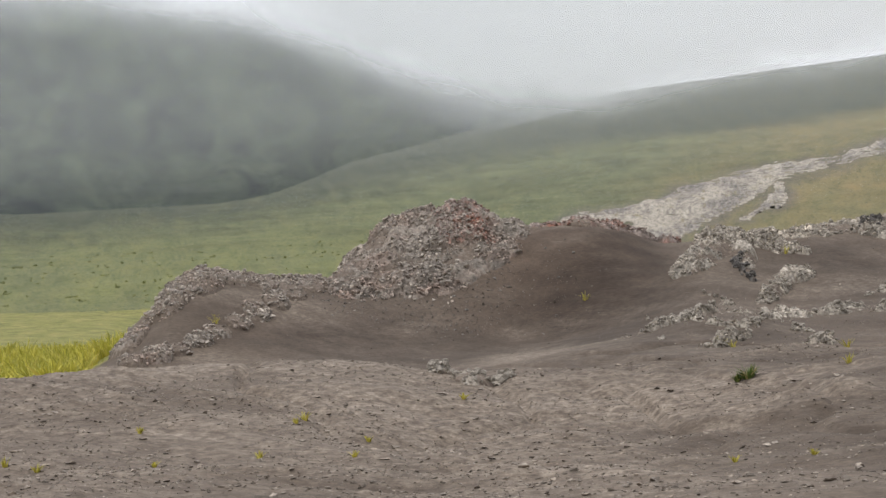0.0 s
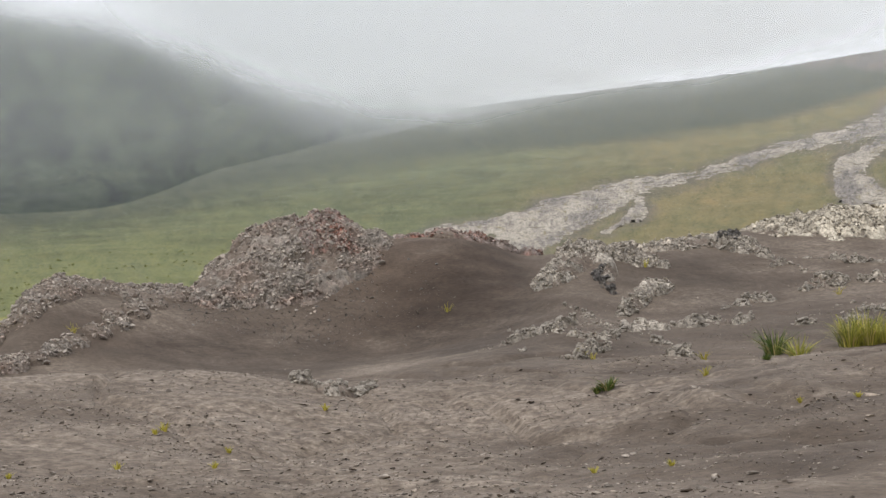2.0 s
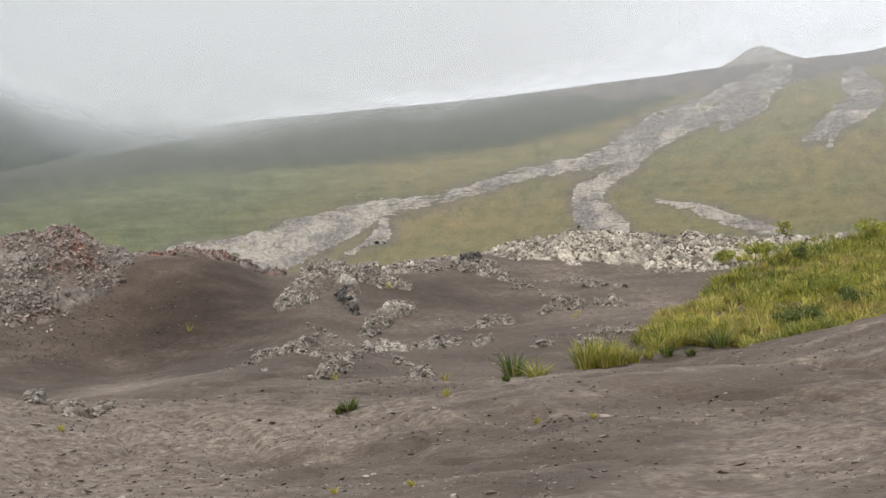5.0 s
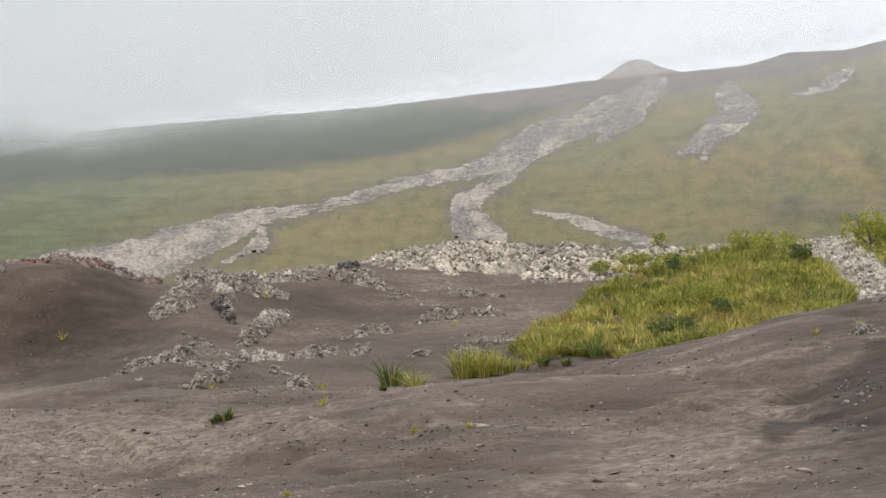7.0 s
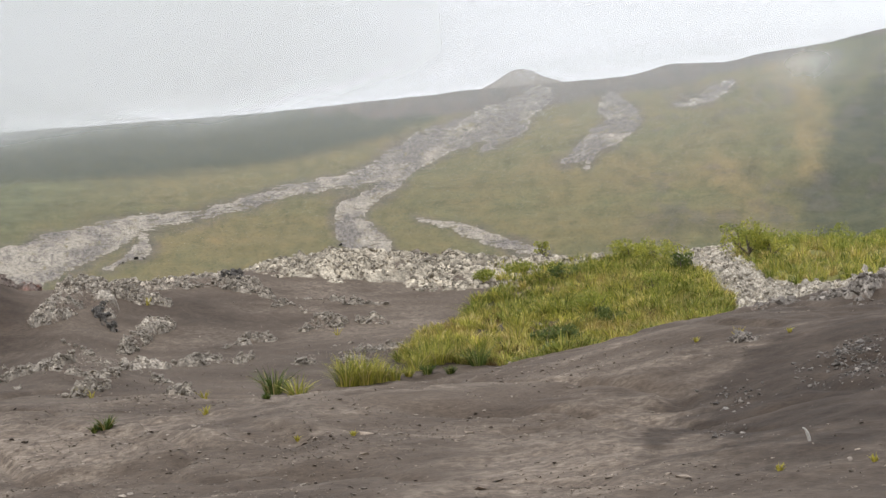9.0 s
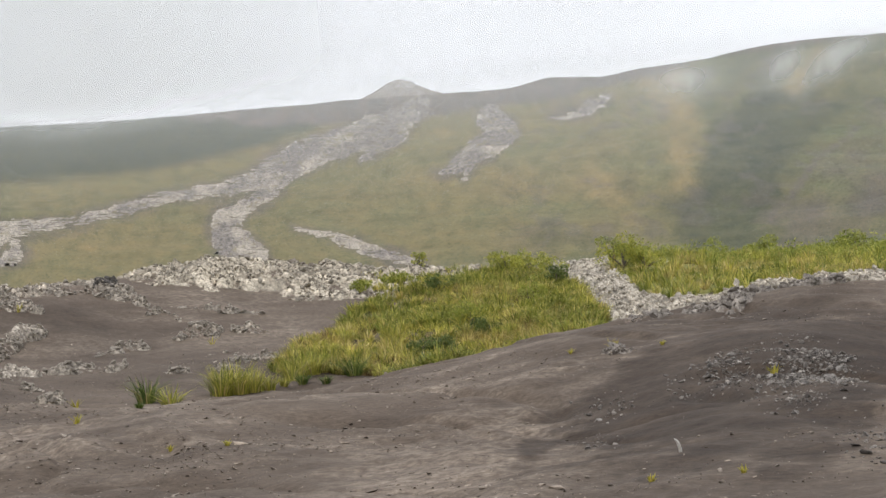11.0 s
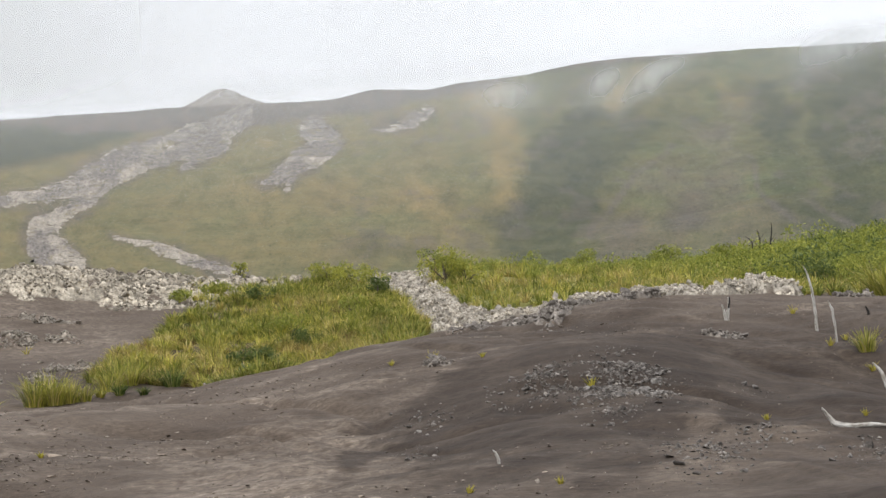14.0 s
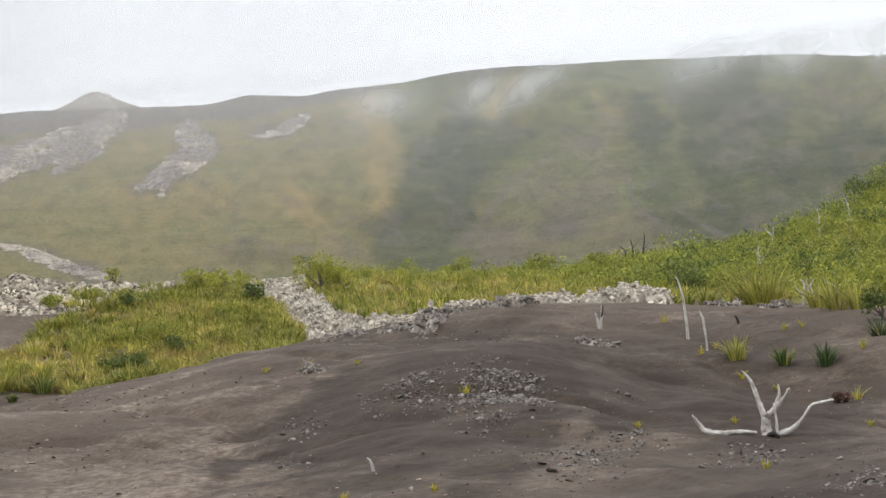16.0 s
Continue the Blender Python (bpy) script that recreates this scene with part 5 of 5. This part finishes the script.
tree = facing(28.6, 42.4)
tree.name = "dead_tree"
tagged(tree, "bleached dead tree with twisted bare limbs on ash", "dead tree")
limb("trunk", [(-0.06, 0, -0.15), (-0.03, 0, 0.1), (-0.05, 0.02, 0.35), (-0.02, 0.0, 0.55)], [0.156, 0.125, 0.101, 0.078], WOOD, tree, 1)
limb("branch", [(-0.06, 0, 0.42), (-0.15, 0.05, 0.75), (-0.22, 0.1, 1.05), (-0.3, 0.12, 1.35), (-0.5, 0.1, 1.62)], [0.0858, 0.0741, 0.0663, 0.0468, 0.0156], WOOD, tree, 2)
limb("branch", [(0.0, 0, 0.45), (0.2, -0.1, 0.68), (0.4, -0.2, 0.85), (0.62, -0.25, 1.08)], [0.078, 0.0663, 0.0624, 0.0546], WOOD, tree, 3)
limb("branch", [(0.16, -0.1, 0.62), (0.26, -0.12, 0.85), (0.32, -0.1, 1.02), (0.31, -0.1, 1.25)], [0.0468, 0.039, 0.039, 0.0156], WOOD, tree, 4)
limb("branch", [(0.19, -0.3, -0.1), (0.2, -0.3, 0.3), (0.2, -0.28, 0.6), (0.19, -0.25, 0.8)], [0.0351, 0.0312, 0.0273, 0.0156], WOOD, tree, 5)
limb("branch", [(0.22, -0.2, 0.02), (0.55, -0.3, 0.13), (0.85, -0.35, 0.38), (1.05, -0.3, 0.62), (1.3, -0.25, 0.7), (1.62, -0.2, 0.76)], [0.0702, 0.0663, 0.0585, 0.0507, 0.0429, 0.039], WOOD, tree, 6)
limb("branch", [(-0.3, -0.3, 0.1), (-0.75, -0.35, 0.16), (-1.15, -0.4, 0.18), (-1.45, -0.38, 0.26), (-1.62, -0.34, 0.48), (-1.78, -0.3, 0.68)], [0.039, 0.0663, 0.0624, 0.0663, 0.0468, 0.0195], WOOD, tree, 7)
limb("root", [(0.0, -0.25, 0.0), (0.1, -0.45, 0.05), (0.22, -0.55, -0.05)], [0.078, 0.0702, 0.0312], CHARRED, tree, 8, "dark weathered root")

for b, d, pts, rad in [
    (26.2, 61.8, [(0.02, 0, -0.2), (0.02, 0, 0.5), (0.0, 0.02, 1.1), (-0.03, 0, 1.5), (-0.1, 0.02, 1.85), (-0.14, 0.0, 2.1), (-0.24, 0, 2.36)], [0.062, 0.05, 0.052, 0.046, 0.042, 0.03, 0.012]),
    (26.8, 59.9, [(0.02, 0, -0.2), (0.02, 0, 0.35), (-0.01, 0, 0.8), (-0.03, 0, 1.1), (-0.1, 0.0, 1.3), (-0.15, 0.02, 1.48)], [0.052, 0.043, 0.047, 0.04, 0.028, 0.01]),
]:
    p = facing(b, d)
    p.name = "dead_snag"
    tagged(p, "bleached upright snag of a dead tree in ash", "dead tree", group="dead snags")
    limb("trunk", pts, rad, WOOD, p, int(d))
snag = facing(23.3, 64.1)
snag.name = "dead_snag"
tagged(snag, "forked bleached and charred stump in ash", "dead tree", group="dead snags")
limb("trunk", [(-0.02, 0, -0.15), (-0.03, 0, 0.25), (-0.09, 0, 0.6)], [0.07, 0.06, 0.03], WOOD, snag, 31)
limb("branch", [(0.04, 0.05, -0.1), (0.06, 0.05, 0.3), (0.1, 0.05, 0.6), (0.13, 0.05, 0.9)], [0.06, 0.05, 0.045, 0.03], WOOD, snag, 32)
limb("branch", [(0.1, 0.0, 0.45), (0.15, 0.0, 0.65), (0.15, 0.0, 0.88)], [0.03, 0.035, 0.02], CHARRED, snag, 33, "charred tip")
for b, d, pts, rad, mat, name, label in [
    (27.9, 64.3, [(0.06, 0, -0.1), (0.02, 0, 0.15), (-0.06, 0, 0.35)], [0.05, 0.045, 0.02], CHARRED, "charred_stick", "short charred stick standing in ash"),
    (15.2, 35.8, [(0.05, 0, -0.02), (0.03, 0, 0.1), (-0.02, 0, 0.22), (-0.08, 0, 0.3)], [0.03, 0.035, 0.03, 0.012], WOOD, "stick", "short bleached stick standing in ash"),
]:
    p = facing(b, d)
    p.name = name
    tagged(p, label, "stick")
    limb("stem", pts, rad, mat, p, int(d * 3))


# ---- shrubs ----
def leaves(count, size, lumps, seed):
    """A crown of small leaves over a few lumps (x, y, z, radius): vertices and triangles."""
    g = np.random.default_rng(seed)
    pick = g.choice(len(lumps), count, p=np.array([q[3] ** 2 for q in lumps]) / sum(q[3] ** 2 for q in lumps))
    L = np.array(lumps)[pick]
    n = g.normal(size=(count, 3))
    n /= np.linalg.norm(n, axis=1)[:, None]
    c = L[:, :3] + n * (L[:, 3:] * g.uniform(0.55, 1.08, (count, 1))) * np.array([1, 1, 0.8])
    a = g.normal(size=(count, 3)) + n * 0.8 + np.array([0, 0, 0.5])
    a /= np.linalg.norm(a, axis=1)[:, None]
    b = np.cross(a, g.normal(size=(count, 3)))
    b /= np.linalg.norm(b, axis=1)[:, None]
    s = size * g.uniform(0.6, 1.4, (count, 1))
    V = np.stack([c - a * s, c + b * s * 0.42, c + a * s, c - b * s * 0.42], 1).reshape(-1, 3)
    q = np.arange(count)[:, None] * 4
    return V, np.concatenate([q + np.array([0, 1, 2]), q + np.array([0, 2, 3])])


def lumpy(w, h, count, seed):
    r = random.Random(seed)
    return [(r.uniform(-0.6, 0.6) * w, r.uniform(-0.6, 0.6) * w, h * r.uniform(0.35, 0.8), r.uniform(0.25, 0.42) * min(w, h * 1.2)) for _ in range(count)]


def shrub(bearing, dist, w, h, mat, label, seed, count=900, size=0.07):
    o = facing(bearing, dist)
    o.name = "shrub"
    lumps = lumpy(w, h, 9, seed)
    limb("trunk", [(0, 0, -0.15), (0.03 * w, 0, 0.3 * h), (0, 0.04 * w, 0.6 * h)], [0.05 * h, 0.035 * h, 0.015 * h], BARK, o, seed)
    for k, q in enumerate(lumps[:5]):
        limb("branch", [(0, 0, 0.12 * h), (q[0] * 0.5, q[1] * 0.5, q[2] * 0.6), (q[0], q[1], q[2])], [0.022 * h, 0.015 * h, 0.006 * h], BARK, o, seed + k, sides=5)
    v, t = leaves(count, size, lumps, seed)
    part("crown", raw_mesh("crown", v, t, mat, False), o)
    return tagged(o, label, "shrub", group="shrubs")


G, DG, YG = "leafy green shrub among grass", "dark green leafy shrub among grass", "bright yellow-green shrub beside pale lava"
for k, (b, d, w, h, mat, label) in enumerate([
    (7.0, 118, 0.75, 2.5, YELLOW_BUSH, "small leafy tree on pale lava rubble"), (9.9, 108, 1.7, 1.6, YELLOW_BUSH, YG), (10.7, 109, 1.5, 1.5, YELLOW_BUSH, YG), (11.4, 106, 1.5, 1.4, YELLOW_BUSH, YG),
    (7.6, 98, 1.2, 1.3, DARK_BUSH, DG), (6.9, 76, 1.0, 1.1, DARK_BUSH, DG), (7.5, 77, 0.9, 1.0, DARK_BUSH, DG), (8.6, 84, 1.3, 1.3, BUSH, G), (10.6, 92, 1.2, 1.2, BUSH, G), (9.2, 81, 0.9, 1.0, DARK_BUSH, DG), (7.2, 67.5, 0.7, 0.85, SAGE, "grey-green small shrub at a meadow edge"), (11.6, 100, 1.0, 1.3, DARK_BUSH, DG),
    (4.9, 99, 1.0, 0.9, BUSH, "low green shrub creeping over lava"), (6.2, 101, 1.3, 1.0, BUSH, "low green shrub creeping over lava"),
    (13.9, 108, 1.9, 2.5, YELLOW_BUSH, YG), (14.6, 107, 1.5, 1.9, YELLOW_BUSH, YG), (13.6, 112, 1.4, 2.1, BUSH, YG),
    (18.5, 125, 1.6, 1.7, BUSH, G), (21.5, 126, 1.8, 1.8, BUSH, G), (23.5, 124, 1.6, 2.0, BUSH, G), (26.6, 92, 1.9, 1.6, DARK_BUSH, DG), (27.1, 93, 1.8, 1.6, BUSH, G), (25.6, 100, 1.9, 1.6, BUSH, G), (28.1, 96, 2.2, 2.0, BUSH, G), (30.2, 95, 2.2, 2.0, DARK_BUSH, DG), (31.05, 51.4, 0.34, 0.3, RUSSET, "low russet-brown shrub on ash"), (32.6, 62, 0.9, 1.2, DARK_BUSH, DG), (32.6, 136, 2.6, 3.2, DARK_BUSH, DG), (33.3, 137, 2.6, 3.4, BUSH, G),
]):
    shrub(b, d, w, h, mat, label, 700 + 11 * k, 380 if w < 0.8 else 1100 if h > 1.5 else 700, 0.075 if d < 100 else 0.09)

SHRUBS = [leaves(320, 0.07, [(x, y, z, r * 0.9) for x, y, z, r in lumpy(1.9, 1.15, 12, 900 + k)], 900 + k) for k in range(9)]


def thicket(name, label, count, seed, box, chance, size, mat):
    pts = scatter(count, seed, box, chance)
    g = np.random.default_rng(seed + 5)
    sz = size * np.exp(g.normal(0, 0.28, len(pts)))
    return tagged(new(name, joined(name, SHRUBS, np.column_stack([pts, ground_z(*pts.T) - 0.25]), sz, mat, seed + 6, tilt=0.12)), label, "shrubs", kind="stuff")


hill = lambda b, d, x, y: smooth(0, 3, d - along([(21, 112), (24, 98), (26, 92), (28, 88), (30, 84), (33, 79), (38, 74)], b) - 4 * fbm(x, y, 8, 2)) * smooth(20, 26, b + 2 * fbm(x, y, 10, 2))
thicket("thicket", "dense green scrub covering a hillside", 1100, 601, (20, 39, 74, 172), hill, 1.0, BUSH)
thicket("thicket", "darker green scrub in a hillside thicket", 330, 611, (22, 39, 80, 172), hill, 1.0, DARK_BUSH)
thicket("thicket", "low green scrub along the meadow's far edge", 240, 621, (14, 26, 112, 140), lambda b, d, x, y: np.clip(0.4 + fbm(x, y, 9, 2), 0, 1), 0.75, BUSH)

for k, (b, d, h, mat) in enumerate([(24.6, 128, 2.6, CHARRED), (25.0, 129, 3.1, CHARRED), (24.3, 127, 2.1, CHARRED), (30.9, 118, 2.6, WOOD), (28.9, 101, 2.2, WOOD), (29.3, 128, 2.0, WOOD), (30.1, 80, 1.2, WOOD), (30.5, 79, 1.3, WOOD), (31.1, 77, 1.2, WOOD), (31.9, 120, 2.4, WOOD)]):
    p = facing(b, d)
    p.name = "dead_sapling"
    tagged(p, "thin charred dead sapling above scrub" if mat is CHARRED else "thin bleached dead sapling in scrub", "dead tree", group="dead saplings")
    r = random.Random(k)
    limb("trunk", [(0, 0, -0.2), (r.uniform(-0.1, 0.1), 0, 0.4 * h), (r.uniform(-0.2, 0.2), 0, 0.75 * h), (r.uniform(-0.3, 0.3), 0, h)], [0.06, 0.05, 0.04, 0.015], mat, p, k + 50, sides=6)
    for j in range(3):
        z0, s = h * r.uniform(0.35, 0.75), r.choice((-1, 1))
        limb("branch", [(0, 0, z0), (s * 0.2, 0.05, z0 + 0.2), (s * r.uniform(0.25, 0.5), 0.1, z0 + 0.55)], [0.03, 0.022, 0.01], mat, p, k + 70 + j, sides=5)


# far scrub on the valley floor and the foot of the flank
def far_scrub():
    g = np.random.default_rng(77)
    n = 600
    b, d = np.radians(g.uniform(-37, -10, n)), 235 * np.exp(g.random(n) * math.log(460 / 235))
    x, y = d * np.sin(b), d * np.cos(b)
    z = np.maximum(ground_z(x, y), flank_z(x, y)) - 0.1
    m = stream_mask(np.degrees(b), np.degrees(np.arctan2(z - EYE, d)), x, y)
    keep = (m < -0.1) & (fbm(x, y, 60, 3) + 0.25 * g.normal(size=n) > -0.15)
    p = np.column_stack([x, y, z])[keep]
    sz = g.uniform(0.2, 0.55, len(p)) * (0.7 + d[keep] / 700)
    shapes = [leaves(40, 0.26, lumpy(1.5, 0.8, 5, 60 + k), 60 + k) for k in range(6)]
    return tagged(new("far_scrub", joined("far_scrub", shapes, p, sz, FAR_SCRUB, 78, tilt=0.1)), "scattered green scrub on distant grassy slopes", "shrubs", kind="stuff")


far_scrub()


# ---- cloud and mist ----
def mist_sheet(name, dist, foot, depth, mat, label, span=(-60, 60), weight=None, step=0.75, lean=0.0):
    """A curtain of cloud on an arc over the valley; it thickens upwards from its foot over `depth` metres."""
    bs = np.arange(span[0], span[1] + 0.1, step)
    low = foot(bs)
    top = np.maximum(low + 2.2 * depth, 0.32 * dist)
    ks = np.linspace(-0.3, 2, 24)
    hgt = np.concatenate([np.stack([low + k * depth for k in ks]), top[None]])
    ks = np.append(ks, 4)
    back = 1 + (lean(bs) if callable(lean) else lean) * (hgt - hgt[0]) / dist
    x, y = dist * np.sin(np.radians(bs)) * back, dist * np.cos(np.radians(bs)) * back
    v = np.stack([x, y, EYE + (hgt - EYE) * back], -1).reshape(-1, 3)
    U, Vv = np.meshgrid(bs * radians(1) * dist / depth, ks)
    side = np.broadcast_to(weight(bs, ks[:, None]) if weight else np.ones(len(bs)), hgt.shape) * smooth(-0.3, 0.0, ks)[:, None]
    o = new(name, raw_mesh(name, v, grid_faces(len(ks), len(bs)), mat, True, np.stack([U, Vv], -1).reshape(-1, 2), {"side": side}))
    return tagged(o, label, "cloud", kind="structure")


def over_flank(dist):
    return lambda bs: flank_z(dist * np.sin(np.radians(bs)), dist * np.cos(np.radians(bs))) - 4


BASE = [(-60, 15.6), (-33, 15.2), (-28.7, 14.6), (-24.9, 13.9), (-21.1, 12.8), (-19.2, 11.9), (-16.3, 11.1), (-14.5, 10.8), (-12.5, 10.5), (-9.5, 9.8), (-6, 8.8), (60, 8.6)]
mist_sheet("cloud_bank", 1535, lambda bs: EYE + 1535 * np.tan(np.radians(along(BASE, bs))) - 12, 52, mist_material("cloud", 0.9, 0.9, 0.0, 1.0, 0.7, through=0.15), "grey-white cloud hanging on the mountain", weight=lambda bs, k: 1.0 - 0.2 * smooth(-13, -4, bs) + 0 * k, lean=lambda bs: 1.3 - 1.0 * smooth(-14, 2, bs))
for dist, dens in ((330, 0.06), (560, 0.12), (820, 0.15), (1120, 0.17)):
    mist_sheet("haze", dist, over_flank(dist), 50 if dist < 500 else 70, mist_material("haze", 0.35, dens, -0.15, 0.9, 0.5), "thin haze over the far slopes", weight=lambda bs, k: 0 * k + 1.0 - 0.3 * (1 - smooth(-26, -13, bs)) - 0.5 * smooth(12, 22, bs))
mist_sheet("cloud_bank", 1200, lambda bs: EYE + 1200 * np.tan(np.radians(along(BASE, bs))) - 34, 80, mist_material("near_cloud", 1.1, 0.75, 0.0, 1.3, 0.8, through=0.15), "grey-white cloud rolling over a valley", (-60, -6), weight=lambda bs, k: 0 * k + 1 - smooth(-15, -9, bs), lean=1.3)
# (bearing of the foot, half width, lean) of each wisp
WISPS = [(16.1, 0.9, 0.3), (18.9, 0.5, 1.0), (20.0, 0.8, 1.8), (26.7, 1.4, 1.4), (29.5, 1.0, 1.2), (33, 2.0, 1.2)]
mist_sheet("mist_wisp", 800, lambda bs: EYE + 800 * np.tan(np.radians(9.4 + 0.07 * np.clip(bs - 18, 0, 9))) + 0 * bs, 24, mist_material("wisp", 1.2, 0.62, 0.1, 1.3, 1.2, True), "torn wisps of mist drifting over a crest", (11, 44),
           weight=lambda bs, k: np.clip(sum(np.exp(-((bs - b0 - lean * np.minimum(k, 2)) / w) ** 2) for b0, w, lean in WISPS) + 0.1 * smooth(14, 19, bs), 0, 1) * (1 - smooth(0.95, 1.45, k)), step=0.25)
VALLEY_MIST = [(-26, 14.2), (-22, 13.1), (-18, 11.4), (-14.5, 10.3), (-12.5, 10.2), (-10, 10.4), (-7, 10.6), (-3, 10.8), (1, 11.1), (4, 11.4), (8, 11.7), (12, 11.9)]
mist_sheet("mist_wisp", 760, lambda bs: EYE + 760 * np.tan(np.radians(along(VALLEY_MIST, bs))) - 6, 20, mist_material("valley_mist", 0.6, 0.8, 0.0, 1.3, 1.0), "soft mist spilling over the mountain crest", (-28, 12), weight=lambda bs, k: 0 * k + smooth(-27, -20, bs) * (1 - smooth(-4, 9, bs)))
CREST_MIST = [(-2, 10.4), (4, 10.95), (7, 11.0), (10, 11.15), (16, 11.1), (19, 11.1), (22, 11.2), (28, 10.8), (40, 10.3)]
mist_sheet("mist_wisp", 1440, lambda bs: EYE + 1440 * np.tan(np.radians(along(CREST_MIST, bs))) - 6, 26, mist_material("crest_mist", 0.8, 0.5, 0.0, 1.2, 0.9), "thin mist along the mountain crest", (-2, 40), weight=lambda bs, k: smooth(-2, 4, bs) * (0.4 + 0.3 * np.exp(-((bs - 6.75) / 1.5) ** 2)) * (1 - smooth(0.7, 1.9, k)))
